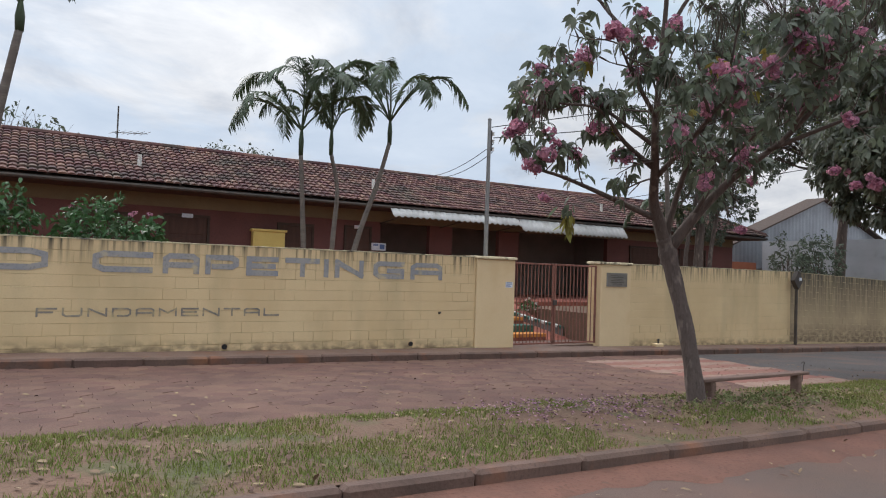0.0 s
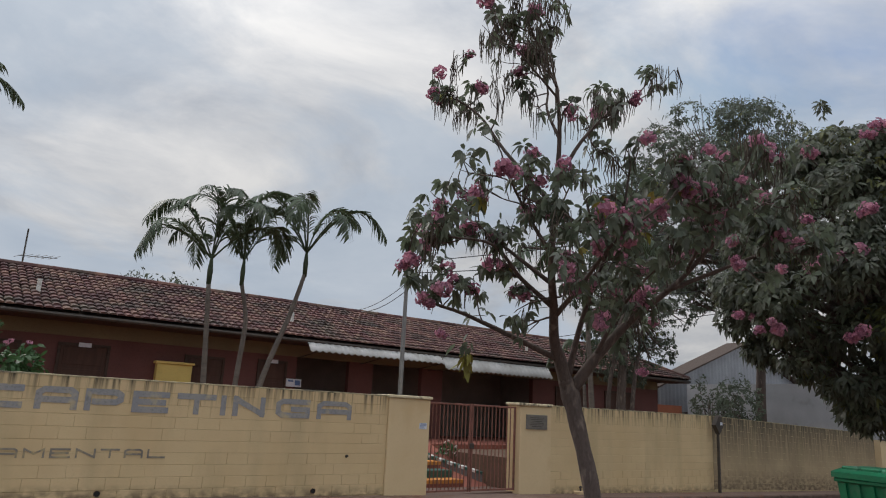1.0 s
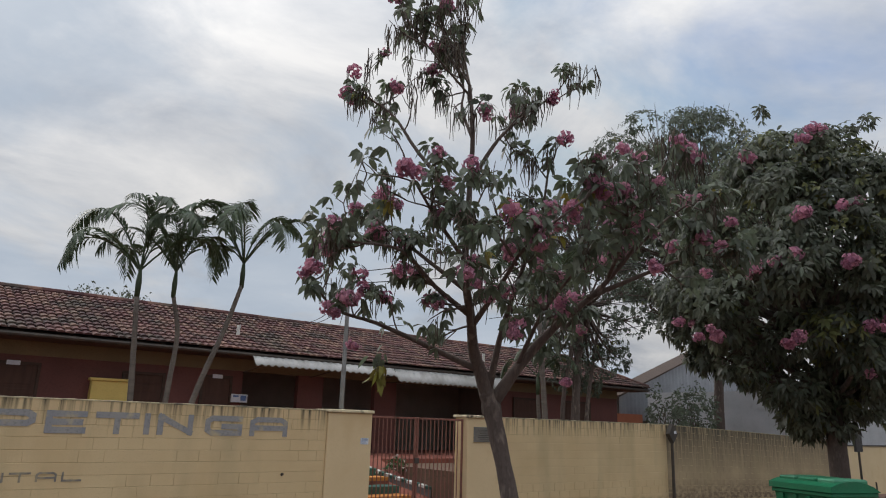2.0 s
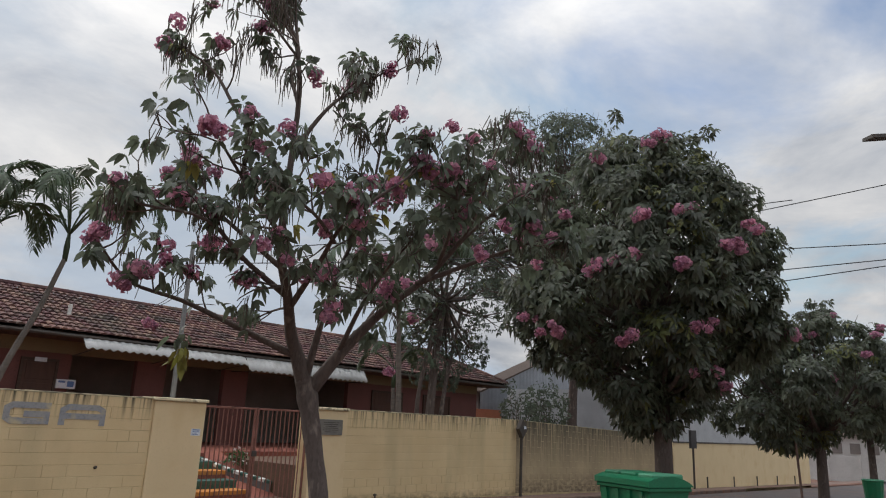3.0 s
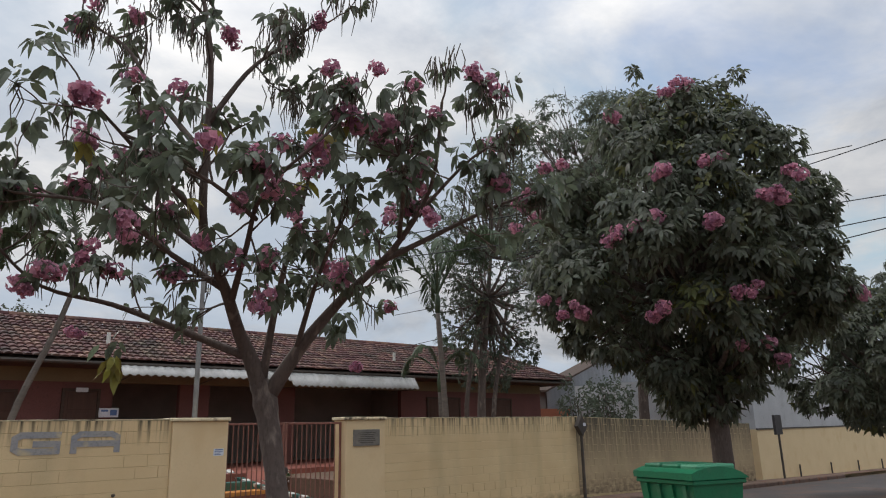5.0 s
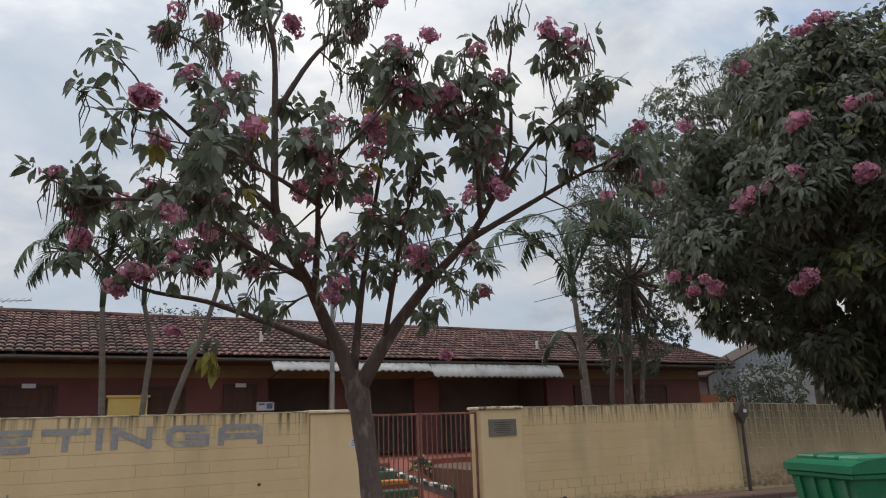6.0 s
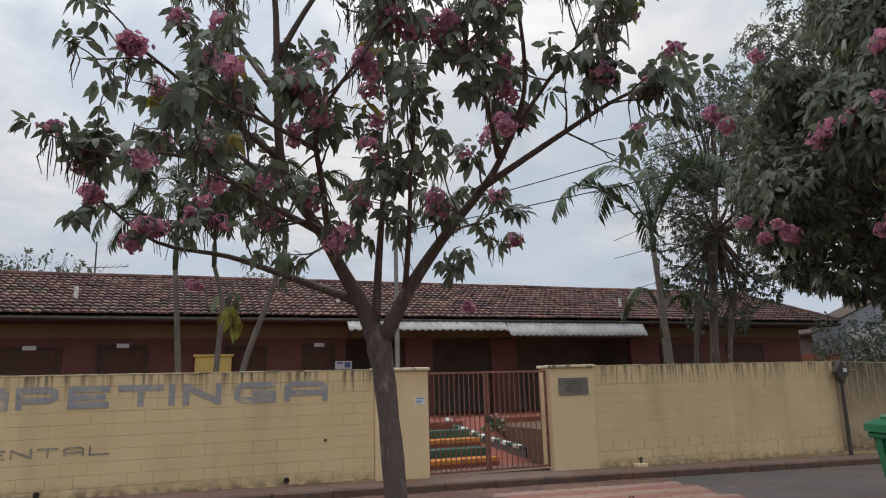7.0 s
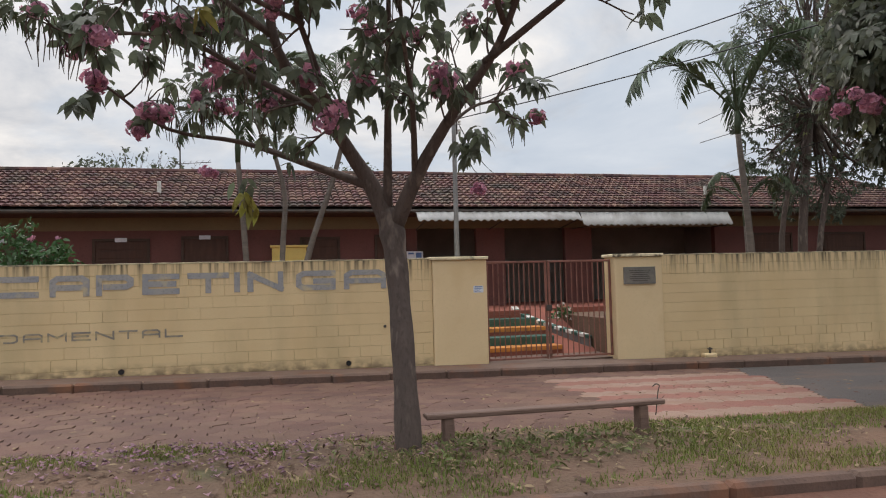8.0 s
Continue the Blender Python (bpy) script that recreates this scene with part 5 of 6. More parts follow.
crown_tree("bare_tree", "sparse distant tree behind the school roof", (-9.8, 24.0, 0), 8.3, 3.9, 5.0,
           [((0, 0, -0.05), 0.3), ((0, 0, 2.5), 0.25), ((0, 0, 4.5), 0.2)], 61, 24, M_LEAF_BACK, 700, 4, 0.25, twiggy=1.0, droop=0.1)
crown_tree("bare_tree", "sparse distant tree behind the school roof", (1.6, 27.0, 0), 8.7, 2.7, 5.2,
           [((0, 0, -0.05), 0.3), ((0, 0, 2.5), 0.25), ((0, 0, 4.5), 0.2)], 62, 20, M_LEAF_BACK, 500, 4, 0.22, twiggy=1.0, droop=0.1)


def frond_mesh(length, seed, name):
    """One arching palm frond: rib and drooping leaflets."""
    r = random.Random(seed)
    leaf = Shape()
    pts = []
    for i in range(11):
        u = i / 10
        pts.append(Vector((length * (u * 0.34 + 0.34 * u * u), 0, length * (1.9 * u - 1.42 * u * u))))
    leaf.tube(pts, taper(11, 0.02, 0.005), 4, False)
    for i in range(5, 40):
        u = i / 40
        k = min(9, int(u * 10))
        p = pts[k].lerp(pts[k + 1], u * 10 - k)
        d = (pts[k + 1] - pts[k]).normalized()
        l = length * 0.23 * math.sin(math.pi * min(1.0, 0.10 + u * 0.86)) ** 0.6
        for s in (-1, 1):
            way = (d * 0.75 + Vector((0, s, 0)) * r.uniform(0.5, 0.75) + Vector((0, 0, 0.35 - 0.75 * u + r.uniform(-0.2, 0.2)))).normalized()
            leaf.blade(p, way, Vector((0, 0, 1)), l * r.uniform(0.8, 1.15), 0.042, 0.4 * r.uniform(0.6, 1.4), 0.3)
    return leaf.mesh(name, M_PALM)


FRONDS = [frond_mesh(1.9, k, "frond") for k in range(3)]


def palm(at, line, r0, r1, n, size, seed, label):
    r = random.Random(seed)
    t = thing("palm_tree", label, "palm tree", at, "palms behind the wall")
    base = Vector(at)
    pts = smooth_line([Vector(p) - base for p in line], 5)
    sh = Shape()
    sh.tube(pts, [a * (1 + 0.05 * (i % 2)) for i, a in enumerate(taper(len(pts), r0, r1))], 10)
    part("trunk", sh, M_PALMBARK, t, "slim ringed grey trunk", smooth=True)
    top = pts[-1]
    sh = Shape()
    sh.tube([top - Vector((0, 0, 0.05)), top + Vector((0, 0, 0.25)), top + Vector((0, 0, 0.6))], [r1 * 1.1, r1 * 1.3, r1 * 0.5], 8)
    part("crownshaft", sh, M_PALM, t, "green crownshaft", smooth=True)
    for k in range(n):
        ob = part("frond", FRONDS[k % 3], None, t)
        ob.location = top + Vector((0, 0, 0.5))
        s = size * r.uniform(0.85, 1.1)
        ob.scale = (s, s, s)
        ob.rotation_euler = (r.uniform(-0.2, 0.2), r.uniform(-0.3, 0.7), 2 * math.pi * (k + r.uniform(-0.3, 0.3)) / n)


palm((-3.4, 1.6, 0.84), [(-3.4, 1.6, 0.84), (-3.5, 1.6, 2.6), (-3.62, 1.6, 4.3)], 0.066, 0.046, 9, 1.15, 1, "slim palm with arching fronds behind yellow wall")
palm((-2.85, 1.7, 0.84), [(-2.85, 1.7, 0.84), (-2.75, 1.7, 2.6), (-2.7, 1.7, 3.6), (-2.88, 1.7, 4.4)], 0.06, 0.042, 8, 1.1, 2, "slim palm with bent trunk behind yellow wall")
palm((-2.6, 1.6, 0.84), [(-2.6, 1.6, 0.84), (-2.2, 1.6, 2.5), (-1.75, 1.6, 3.8), (-1.47, 1.6, 4.8)], 0.066, 0.046, 8, 1.15, 3, "leaning palm with arching fronds behind yellow wall")
palm((8.45, 1.7, 0.84), [(8.45, 1.7, 0.84), (8.35, 1.7, 2.6), (8.15, 1.7, 5.2)], 0.10, 0.065, 8, 1.65, 4, "tall palm with sparse fronds beside dense trees")
palm((8.8, 2.3, 0.84), [(8.8, 2.3, 0.84), (8.75, 2.3, 2.0), (8.7, 2.3, 3.0)], 0.07, 0.05, 6, 0.8, 5, "palm with sparse fronds beside dense trees")
palm((-9.6, 3.0, 0.85), [(-9.6, 3.0, 0.85), (-9.3, 3.0, 4), (-8.95, 3.0, 6.3)], 0.10, 0.07, 9, 1.05, 6, "tall palm standing in front of the school")


def shrub(at, r, h, seed, tufts=330, leafmat=None, label="glossy green shrub with red blossoms above yellow wall"):
    global rnd
    keep, rnd = rnd, random.Random(seed)
    t = thing("shrub", label, "shrub", at, "shrubs behind the wall")
    wood, leaves, fl = Shape(), Shape(), Shape()
    for k in range(9):
        d = rand_dir()
        e = Vector((d.x * r * 0.7, d.y * r * 0.5, h * U(0.6, 0.9)))
        wood.tube([(0, 0, 0), e * 0.5 + Vector((0, 0, 0.1)), e], [0.03, 0.02, 0.008], 4, False)
    for k in range(tufts):
        d = rand_dir()
        p = Vector((d.x * r, d.y * r * 0.7, h * 0.72 + d.z * h * 0.34)) * U(0.75, 1.05)
        leaf_tuft(leaves, p, d + Vector((0, 0, 0.5)), 6, 0.15, 0.06, 0.1)
    for k in range(0 if leafmat else 5):
        d = rand_dir()
        blossom(fl, Vector((d.x * r * 0.8, -abs(d.y) * r * 0.6, h * 0.95 + 0.1 * d.z)), 0.06, 20)
    part("stems", wood, M_BARK, t)
    tagged(part("crown", leaves, leafmat or M_LEAF_SHRUB, t, "small green leaves"), kind="stuff")
    if fl.v:
        tagged(part("blossoms", fl, M_FLOWER, t, "red blossoms"), kind="stuff")
    rnd = keep


shrub((-7.4, 0.95, 0.84), 0.85, 1.95, 5)
shrub((-9.3, 1.0, 0.84), 0.8, 2.1, 6)
shrub((13.6, 1.0, 0.84), 0.75, 2.5, 9, 150, M_LEAF_BACK, "sparse grey-green shrub leaning over the yellow wall")
shrub((15.6, 1.1, 0.84), 0.9, 2.6, 10, 220, M_LEAF_BACK, "grey-green shrub growing above the mouldy wall")

# ---- on the median and the streets ----


def bench():
    z = 0.285
    t = thing("bench", "simple weathered timber plank bench on two short posts", "bench", (-0.7, -7.42, z), turn=-1.2)
    sh = Shape()
    sh.box(-1.05, -0.07, 0.318, 1.06, 0.07, 0.358, 0.008)
    part("seat", sh, M_BENCH, t)
    for x in (-0.86, 0.86):
        sh = Shape()
        sh.box(x - 0.045, -0.06, -0.08, x + 0.045, 0.06, 0.317, 0.012)
        part("leg", sh, M_BENCH, t)


bench()


def bench_hook():
    sh = Shape()
    sh.tube(smooth_line([(0.30, -7.44, 0.50), (0.33, -7.44, 0.70), (0.345, -7.44, 0.755), (0.31, -7.44, 0.77), (0.28, -7.44, 0.75)]), 0.005, 6)
    single("wire_hook", sh, M_DARKSTEEL, "bent rusty wire hook at the end of the bench", "hook")


bench_hook()


def dumpster():
    z = level(3.7, -8.1)
    t = thing("waste_container", "green plastic waste container with ridged lid on median", "waste container", (3.42, -8.26, z), turn=-20)
    h = 0.94
    sh = Shape()
    a, b, c, d = 0.31, 0.44, 0.39, 0.51
    sh.add([(-a, -b, 0.12), (a, -b, 0.12), (a, b, 0.12), (-a, b, 0.12), (-c, -d, h), (c, -d, h), (c, d, h), (-c, d, h)],
           [(3, 2, 1, 0), (0, 1, 5, 4), (1, 2, 6, 5), (2, 3, 7, 6), (3, 0, 4, 7), (4, 5, 6, 7)])
    body = part("body", sh, M_BIN, t)
    sh = Shape()
    sh.box(-c - 0.03, -d - 0.03, h - 0.06, c + 0.03, d + 0.03, h + 0.001, 0.012)
    part("rim", sh, M_BIN, body)
    for k in range(4):
        sh = Shape()
        y = -0.36 + 0.24 * k
        sh.add([(-a - 0.02, y - 0.03, 0.15), (-a - 0.02, y + 0.03, 0.15), (-c - 0.025, y + 0.03, h - 0.07), (-c - 0.025, y - 0.03, h - 0.07), (-a + 0.02, y - 0.03, 0.15), (-a + 0.02, y + 0.03, 0.15), (-c + 0.02, y + 0.03, h - 0.07), (-c + 0.02, y - 0.03, h - 0.07)],
               [(0, 3, 2, 1), (0, 1, 5, 4), (1, 2, 6, 5), (2, 3, 7, 6), (3, 0, 4, 7)])
        part("rib", sh, M_BIN, body)
    lid = Shape()
    vs, fs = [], []
    n = 8
    for i in range(n + 1):
        u = i / n
        x = -c - 0.05 + (2 * c + 0.1) * u
        zz = h + 0.012 + 0.14 * math.sin(math.pi * min(1, 0.12 + u * 0.88)) ** 0.7
        vs += [(x, -d - 0.045, zz), (x, d + 0.045, zz), (x, d + 0.045, h + 0.003), (x, -d - 0.045, h + 0.003)]
    for i in range(n):
        fs += [(4 * i + k, 4 * i + (k + 1) % 4, 4 * i + 4 + (k + 1) % 4, 4 * i + 4 + k) for k in range(4)]
    fs += [(3, 2, 1, 0), (4 * n, 4 * n + 1, 4 * n + 2, 4 * n + 3)]
    lid.add(vs, fs)
    lid_ob = part("lid", lid, M_BIN, t)
    for y0, y1 in ((-0.5, -0.19), (-0.16, 0.16), (0.19, 0.5)):
        sh = Shape()
        sh.box(-0.3, y0, h + 0.09, 0.3, y1, h + 0.172, 0.02)
        part("lid_panel", sh, M_BIN_LIGHT if y0 < -0.4 else M_BIN, lid_ob)
    for x in (-0.25, 0.25):
        for y in (-0.36, 0.36):
            sh = Shape()
            sh.tube([(x - 0.03, y, 0.07), (x + 0.03, y, 0.07)], 0.07, 12)
            part("wheel", sh, M_WIRE, t, "black castor wheel")


dumpster()


def litter_bin():
    z = level(22.5, -8.0)
    t = thing("litter_bin", "small green ribbed litter bin far along street", "litter bin", (22.5, -7.8, z))
    sh = Shape()
    sh.tube([(0, 0, 0), (0, 0, 0.75), (0, 0, 0.8)], [0.26, 0.33, 0.34], 14)
    body = part("body", sh, M_BIN, t)
    sh = Shape()
    sh.tube([(0, 0, 0.801), (0, 0, 0.84)], [0.36, 0.33], 14)
    part("lid", sh, M_BIN, t)


litter_bin()


def cables():
    runs = [((10, -30, 8.6), (10, 6, 6.45)), ((10, -30, 4.75), (10, 6, 7.4)), ((10, -30, 5.8), (10, 6, 5.85)), ((10, -30, 6.9), (10, 6, 4.65)), ((0.72, 0.58, 5.3), (10, -9, 7.3)), ((0.78, 0.58, 5.05), (10, -8.6, 6.4)), ((0.78, 0.58, 4.72), (2.9, 6.5, 4.9)), ((0.78, 0.58, 4.9), (4.4, 9.5, 5.4))]
    for a, b in runs:
        A, B = Vector(a), Vector(b)
        sh = Shape()
        sh.tube([A.lerp(B, i / 14) - Vector((0, 0, 0.15 * 4 * (i / 14) * (1 - i / 14))) for i in range(15)], 0.011, 4)
        single("overhead_cable", sh, M_WIRE, "thin black overhead cable slung across the street", "cable", group="overhead cables")


cables()


def street_lamp():
    t = thing("street_lamp", "flat grey street lamp head on a long arm", "street lamp", (11.6, -13.1, level(11, -14)))
    sh = Shape()
    sh.tube([(0, 0, -0.1), (0, 0, 5), (0, 0, 8.7)], [0.11, 0.09, 0.07], 10)
    part("pole", sh, M_STEEL, t)
    a, e = Vector((0, 0, 8.6)), Vector((8.62 - 11.6, -10.81 + 13.1, 7.93))
    m = a.lerp(e, 0.80)
    sh = Shape()
    sh.tube([a, m], 0.03, 8)
    part("arm", sh, M_STEEL, t)
    d = (e - m).normalized()
    s = d.cross(Vector((0, 0, 1))).normalized()
    q = [m - d * 0.05 + s * 0.1, m - d * 0.05 - s * 0.1, e - s * 0.13, e + s * 0.13]
    sh = Shape()
    sh.add([p + Vector((0, 0, -0.035)) for p in q] + [p + Vector((0, 0, 0.035)) for p in q], [(0, 1, 2, 3), (7, 6, 5, 4), (0, 4, 5, 1), (1, 5, 6, 2), (2, 6, 7, 3), (3, 7, 4, 0)])
    part("lamp_head", sh, M_DARKSTEEL, t, "flat dark lamp head")


street_lamp()


def small_things():
    for x, z in ((-5.5, 0.32), (-1.62, 0.27), (-9.0, 0.38)):
        t = thing("drain_hole", "dark round drain pipe end in the wall foot", "drain pipe", (x, -0.004, z), "wall drains")
        ring, hole = Shape(), Shape()
        ring.tube([(0, -0.03, 0), (0, 0.02, 0)], 0.05, 12, False)
        part("pipe", ring, M_CONCRETE, t)
        hole.tube([(0, -0.016, 0), (0, -0.012, 0)], 0.046, 12)
        part("opening", hole, M_WIRE, t, "black opening")
    t = thing("wall_knob", "small dark iron stub sticking out of wall", "stub", (-0.93, -0.004, 0.92))
    sh = Shape()
    sh.tube([(0, -0.05, 0.01), (0, 0.0, 0)], [0.022, 0.03], 8)
    part("stub", sh, M_DARKSTEEL, t)
    z = level(6.0, -0.3)
    t = thing("water_stub", "short pipe stub with broken yellow mortar at wall foot", "pipe stub", (5.85, -0.14, z))
    sh = Shape()
    sh.box(-0.16, -0.09, -0.02, 0.12, 0.1, 0.08, 0.02)
    part("mortar_lump", sh, M_PILLAR, t)
    sh = Shape()
    sh.tube([(0, 0, 0.079), (0, 0, 0.2)], 0.025, 8)
    sh.tube([(-0.05, 0, 0.17), (0.05, 0, 0.17)], 0.018, 6)
    part("tap_pipe", sh, M_DARKSTEEL, t)
    for i in range(5):
        x = 27.5 + i * 3.6
        sh = Shape()
        sh.tube([(x, -0.12, level(x, -0.1)), (x, -0.12, level(x, -0.1) + 0.5)], 0.035, 6)
        single("pipe_stub", sh, M_DARKSTEEL, "thin upright pipe stub beside the yellow wall", "pipe stub", group="pipe stubs by the wall")
    sh = Shape()
    sh.tube([(15.9, -7.2, level(15.9, -7.2) - 0.05), (15.6, -7.2, level(15.9, -7.2) + 1.9)], 0.035, 6)
    single("tree_stake", sh, M_BENCH, "thin leaning timber stake beside a street tree", "stake")
    sh = Shape()
    sh.tube([(30.5, -9.6, level(30, -9.6) - 0.05), (30.5, -9.6, level(30, -9.6) + 0.75)], [0.1, 0.07], 8)
    single("marker_post", sh, M_YELLOWBOX, "short yellow marker post on the street verge", "marker post")
    t = thing("notice_board", "small white and blue board hanging on school wall", "sign", (0.86, 7.19, 2.42))
    sh = Shape()
    sh.box(0, 0, 0, 0.5, 0.09, 0.24, 0.006)
    part("board", sh, M_LABEL, t)
    sh = Shape()
    sh.box(0.05, -0.006, 0.15, 0.22, -0.001, 0.2)
    sh.box(0.28, -0.006, 0.05, 0.45, -0.001, 0.2)
    part("printed_panels", sh, M_BLUEINK, t, "blue printed fields")
    global rnd
    keep, rnd = rnd, random.Random(4)
    t = thing("flowering_plant", "low plant with white blossoms beside the red ramp", "plant", (3.92, 3.0, 0.62))
    lf, fl = Shape(), Shape()
    for k in range(60):
        d = rand_dir()
        p = Vector((d.x * 0.3, d.y * 0.3, 0.12 + abs(d.z) * 0.3))
        leaf_tuft(lf, p, d, 4, 0.1, 0.04, 0.1)
        if k % 6 == 0:
            blossom(fl, p + d * 0.08, 0.05, 14)
    tagged(part("foliage", lf, M_LEAF_SHRUB, t), kind="stuff")
    tagged(part("blossoms", fl, M_WHITEFLOWER, t, "white blossoms"), kind="stuff")
    rnd = keep


small_things()


def antenna():
    t = thing("antenna", "thin television antenna with cross rods behind roof", "antenna", (-6.1, 12.6, 4.5))
    sh = Shape()
    sh.tube([(0, 0, 0), (0, 0, 2.5)], 0.025, 6)
    part("mast", sh, M_DARKSTEEL, t)
    sh = Shape()
    sh.tube([(-0.15, 0, 1.6), (1.0, 0.4, 1.75)], 0.012, 5)
    part("boom", sh, M_DARKSTEEL, t)
    for k in range(6):
        sh = Shape()
        x = -0.1 + k * 0.2
        sh.tube([(x - 0.12, 0.45 + x * 0.35, 1.62 + x * 0.13), (x + 0.12, -0.45 + x * 0.35, 1.62 + x * 0.13)], 0.008, 4)
        part("rod", sh, M_DARKSTEEL, t)


antenna()


def ground_cover():
    global rnd
    rnd = random.Random(99)
    grass, dead, petals, tall = Shape(), Shape(), Shape(), Shape()

    def ground_at(x, y):
        return level(x, y) + (0.05 * noise.noise((x * 0.9, y * 1.3, 3.0)) * min(1.0, 0.15 + 3 * abs(y - MEDIAN_NEAR)) if y < MEDIAN_FAR else 0.0)

    for k in range(95000):
        x, y = U(-12, 7), U(MEDIAN_NEAR + 0.02, MEDIAN_FAR + 0.12)
        dens = noise.noise((x * 0.7, y * 1.4, 1.0)) + 0.6 * noise.noise((x * 2.5, y * 2.5, 5.0))
        if 1.7 * dens + 0.3 * (abs(y + 7.85) > 0.65) + 0.35 * (x < -4.5) - 0.45 * (-4.2 < x < -2.0) - 0.2 * (-2.0 <= x < 0.3) + 0.3 * (x > 0.3) < U(-0.35, 0.55):
            continue
        o = Vector((x, y, ground_at(x, y) - 0.005))
        h = U(0.02, 0.065)
        w = Vector((U(-1, 1), U(-1, 1), 0)).normalized() * 0.005
        tip = o + Vector((U(-0.5, 0.5) * h, U(-0.5, 0.5) * h, h))
        grass.add([o - w, o + w, tip], [(0, 1, 2)])
    for k in range(260):
        x, y = -1.0 + rnd.gauss(0, 0.75), -7.6 + rnd.gauss(0, 0.25)
        leaf_tuft(tall, Vector((x, min(y, -6.7), ground_at(x, y) + 0.02)), Vector((0, 0, 1)), 5, 0.07, 0.018, -0.5)
    for k in range(2600):
        x, y = U(-11, 6), U(MEDIAN_NEAR, -3.0) if rnd.random() < 0.35 else U(MEDIAN_NEAR, MEDIAN_FAR + 0.3)
        if rnd.random() < 0.06:
            y = U(-9.9, -8.9)
        o = Vector((x, y, ground_at(x, y) + 0.012))
        dead.blade(o, Vector((U(-1, 1), U(-1, 1), 0.1)), Vector((0, 0, 1)), U(0.03, 0.10), U(0.015, 0.035), 0.05)
    for k in range(2400):
        x, y = -1.4 + rnd.gauss(0, 1.5), -7.55 + rnd.gauss(0, 0.45)
        if y < MEDIAN_NEAR:
            continue
        o = Vector((x, y, ground_at(x, y) + U(0.012, 0.03)))
        dead.blade(o, Vector((U(-1, 1), U(-1, 1), U(0, 0.35))), Vector((0, 0, 1)), U(0.025, 0.085), U(0.008, 0.022), U(-0.1, 0.2))
    for k in range(520):
        x, y = -3.6 + rnd.gauss(0, 0.8), -7.35 + rnd.gauss(0, 0.4)
        if y < MEDIAN_NEAR or x < -11:
            continue
        o = Vector((x, y, ground_at(x, y) + U(0.012, 0.04)))
        s = U(0.013, 0.03)
        a = U(0, 6.28)
        petals.add([o + Vector((math.cos(a + i * 1.57) * s, math.sin(a + i * 1.57) * s, 0.015 * (i % 2))) for i in range(4)], [(0, 1, 2, 3)])
    single("grass", grass, M_GRASS, "short dry patchy grass on the median strip", "grass", "stuff")
    single("weeds", tall, M_WEED, "low dry green weeds at the foot of the tree", "weeds", "stuff")
    single("dead_leaves", dead, M_LITTER, "dry brown fallen leaves scattered over the ground", "leaf litter", "stuff")
    single("fallen_petals", petals, M_PETALS, "fallen pink petals scattered below the tree", "petals", "stuff")


ground_cover()


def earth_verge():
    """Red earth washed along the foot of the median kerb."""
    sh, n = Shape(), 160
    vs = []
    for i in range(n + 1):
        x = -14 + 26 * i / n
        w = 0.45 + 0.35 * noise.noise((x * 0.7, 0, 2)) + 0.15 * noise.noise((x * 3, 0, 4))
        vs += [(x, MEDIAN_NEAR - 0.139, level(x, -9) + 0.04), (x, MEDIAN_NEAR - 0.139 - w * 0.5, level(x, -9) + 0.028), (x, MEDIAN_NEAR - 0.139 - w, level(x, -9) + 0.001)]
    sh.add(vs, [(3 * i + k, 3 * i + 1 + k, 3 * i + 4 + k, 3 * i + 3 + k) for i in range(n) for k in range(2)])
    single("earth_verge", sh, M_VERGE, "drift of red earth along the median kerb", "earth", "structure", smooth=True)


earth_verge()

# ---- pieces of the ground and the wall ----


def kerbs():
    rnd.seed(5)
    for name, x0, n, y0, y1, top, label in (("kerb_near", -14.0, 26, MEDIAN_NEAR - 0.14, MEDIAN_NEAR, lambda x: level(x, MEDIAN_NEAR + 0.05) - 0.004, "low concrete kerb of the median, stained red by earth"),
                                            ("kerb_far", -14.0, 44, KERB_Y - 0.02, KERB_Y + 0.12, lambda x: level(x, -0.5) + 0.004, "low concrete kerb of the pavement, stained by red dust")):
        k = thing(name, label, "kerb", kind="structure")
        sh = Shape()
        sh.box(0.002, 0, -0.3, 0.998, y1 - y0, 0, 0.03)
        me = sh.mesh("kerb_stone", M_CONCRETE)
        for i in range(n):
            ob = part("kerb_stone", me, None, k)
            x = x0 + i
            ob.location = (x, y0 + U(-0.008, 0.008), top(x) + 0.014 + U(-0.004, 0.004))
            ob.rotation_euler = (U(-0.02, 0.02), math.radians(1.15), U(-0.006, 0.006))


kerbs()


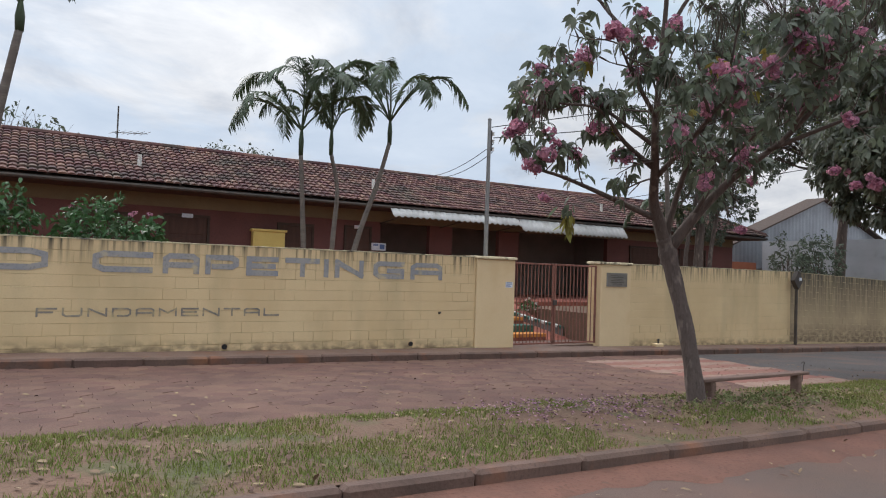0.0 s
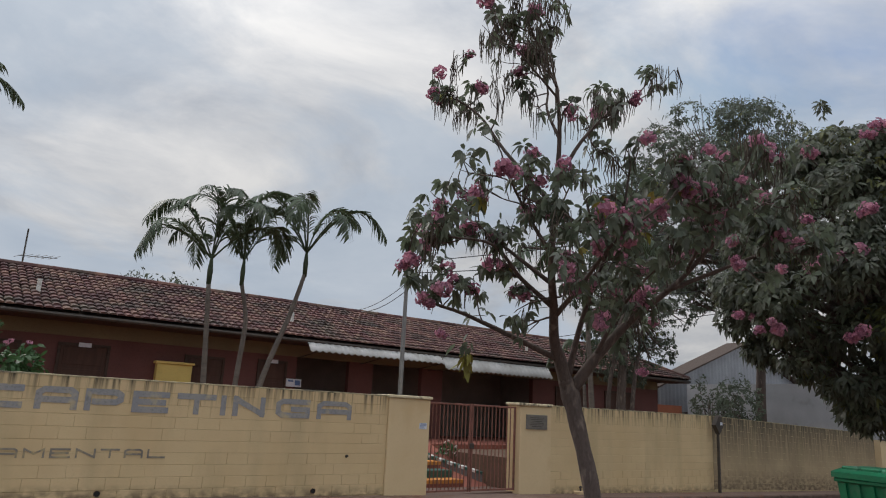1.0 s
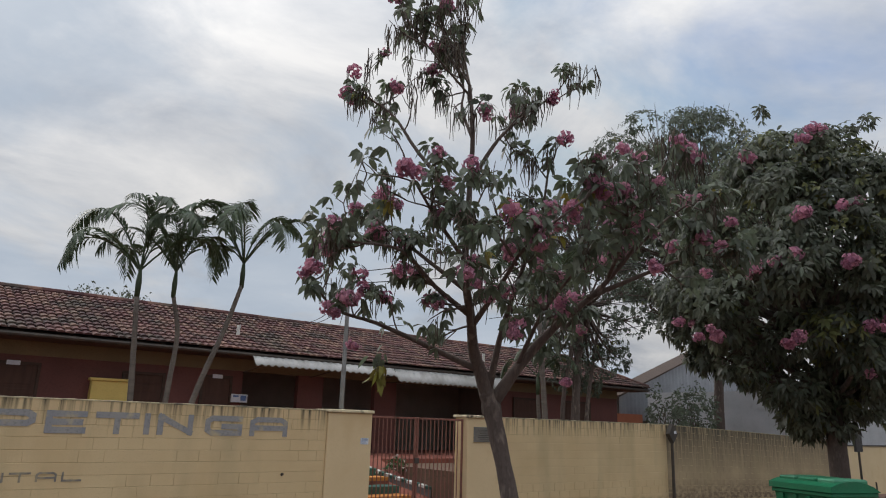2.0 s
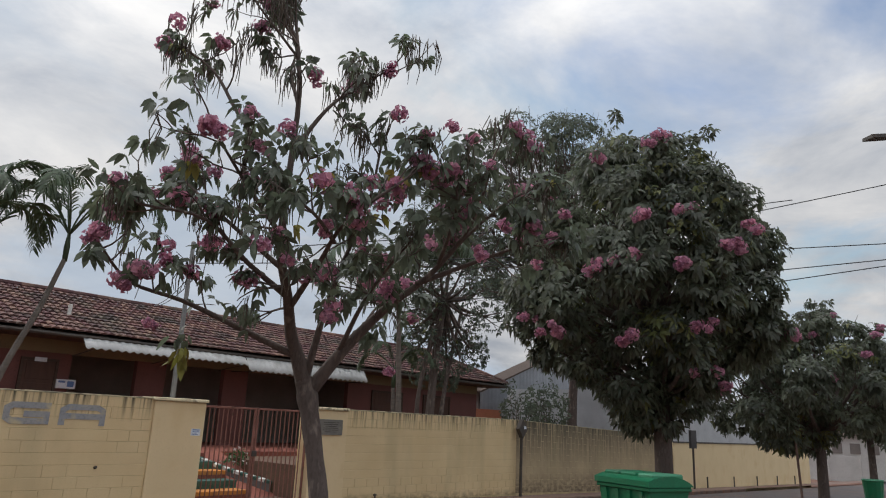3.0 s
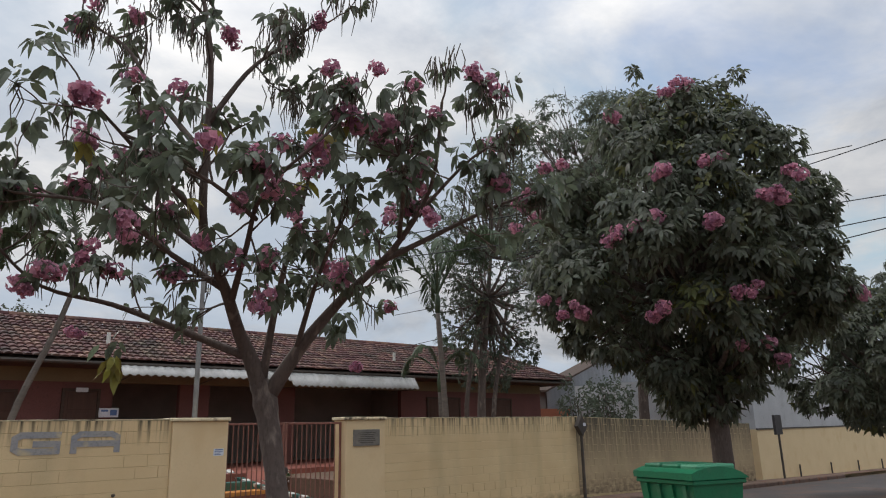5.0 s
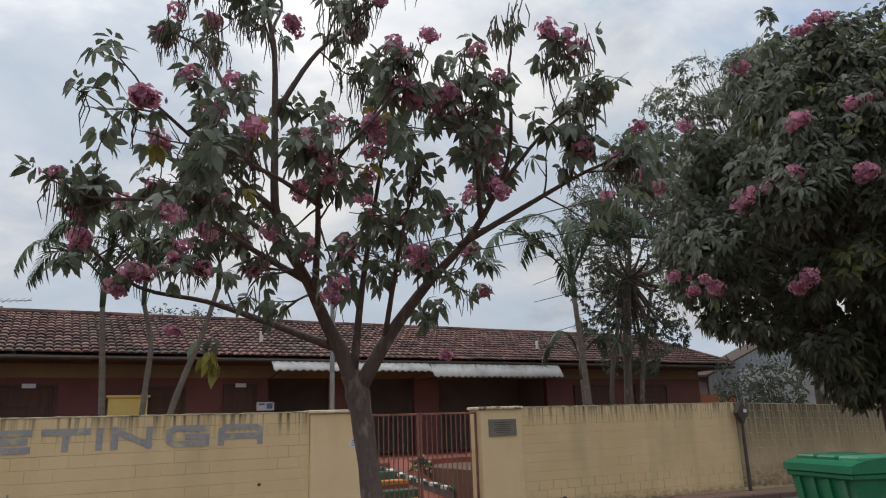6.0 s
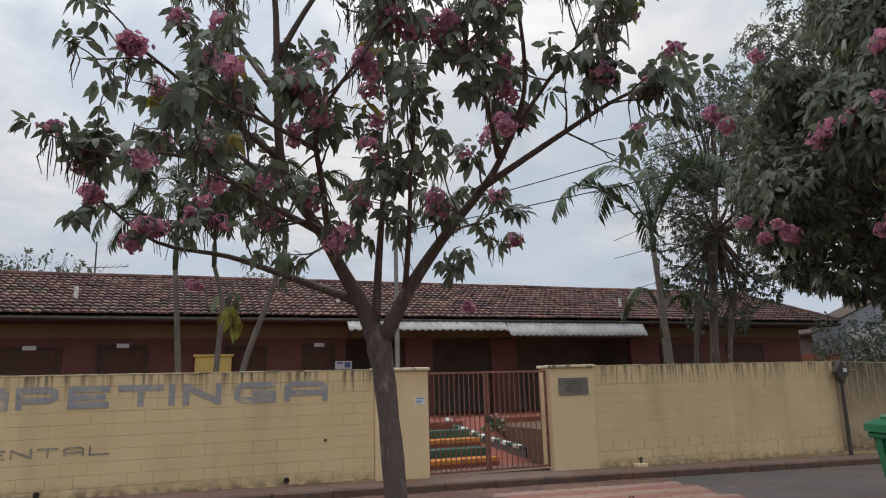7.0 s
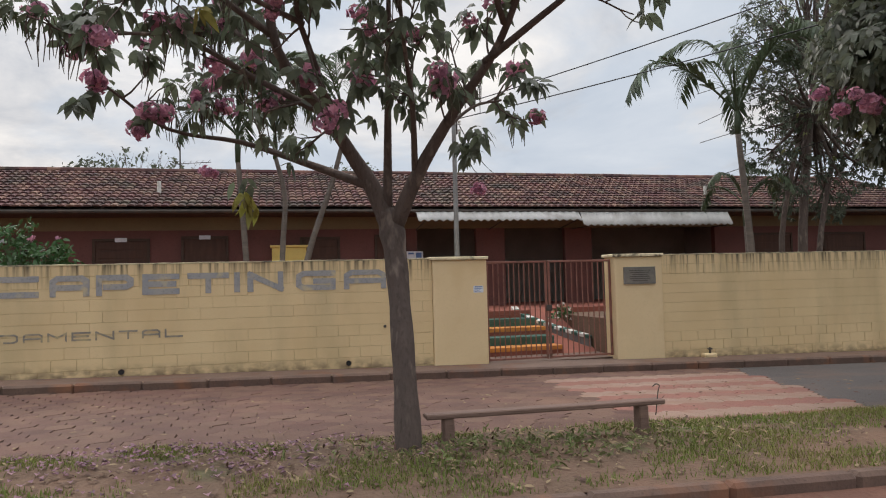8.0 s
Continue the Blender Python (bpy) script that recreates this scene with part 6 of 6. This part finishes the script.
def paving():
    """Six-sided paving blocks; the stretch by the tree as single pieces, the rest joined."""
    rnd.seed(8)
    road = thing("block_paving", "dusty reddish six-sided concrete block paving of side street", "paving", kind="structure")
    r = 0.165

    def hexa(sh, cx, cy, cz, sx=0.985, sy=0.915):
        top, low = [], []
        for k in range(6):
            a = math.pi / 6 + k * math.pi / 3
            low.append((cx + math.cos(a) * r * sx, cy + math.sin(a) * r * sy, cz - 0.03))
            top.append((cx + math.cos(a) * r * (sx - 0.01), cy + math.sin(a) * r * (sy - 0.01), cz))
        sh.add(low + top, [tuple(range(6, 12))] + [(k, (k + 1) % 6, 6 + (k + 1) % 6, 6 + k) for k in range(6)])
    one = Shape()
    hexa(one, 0, 0, 0)
    me = one.mesh("paving_block", M_HEX)
    field, made, stripes = Shape(), 0, [Shape() for k in range(10)]
    dx, dy = r * math.sqrt(3), r * 1.5
    row = 0
    y = MEDIAN_FAR + 0.02
    while y < KERB_Y - 0.01:
        x = -16.0 + (dx / 2 if row % 2 else 0)
        while x < 13:
            z = level(x, y) + U(-0.005, 0.005)
            left, right = 0.72 + (y + 6.8) * 0.15, 3.4 + (y + 6.8) * 0.38
            if x > right:
                x += dx
                continue
            band = int((y + 6.83) / 0.49)
            if x > left and band < 10:
                hexa(stripes[band], x, y, z + 0.004, 0.992, 0.97)
            elif y < -3.9 and -4.3 < x < 1.2 and made < 300:
                ob = part("paving_block", me, None, road)
                ob.location, ob.rotation_euler = (x, y, z), (U(-0.03, 0.03), U(-0.03, 0.03), U(-0.05, 0.05))
                made += 1
            else:
                hexa(field, x, y, z)
            x += dx
        y += dy
        row += 1
    tagged(part("paving_field", field, M_HEX_J, road, "rows of six-sided paving blocks"), kind="stuff")
    crossing = thing("road_marking", "worn red and white painted stripes on side street", "road marking", kind="structure")
    for k, sh in enumerate(stripes):
        part("stripe", sh, M_ROADRED if k % 2 == 0 else M_ROADWHITE, crossing, "worn red stripe" if k % 2 == 0 else "worn white stripe")
    strip([MEDIAN_FAR + 0.001, -5, -3, KERB_Y - 0.001], 2.6, 70, 30, -0.008, "side_road_far", M_ASPHALT_GREY, "dusty grey asphalt stretch of the side street", "road")


paving()


rnd.seed(3)
lay_blocks(wall_left, -10.6, -0.004, 10, M_WALL, 0.72)
lay_blocks(wall_right, 4.874, 12.0, 11, M_WALL, 0.95)
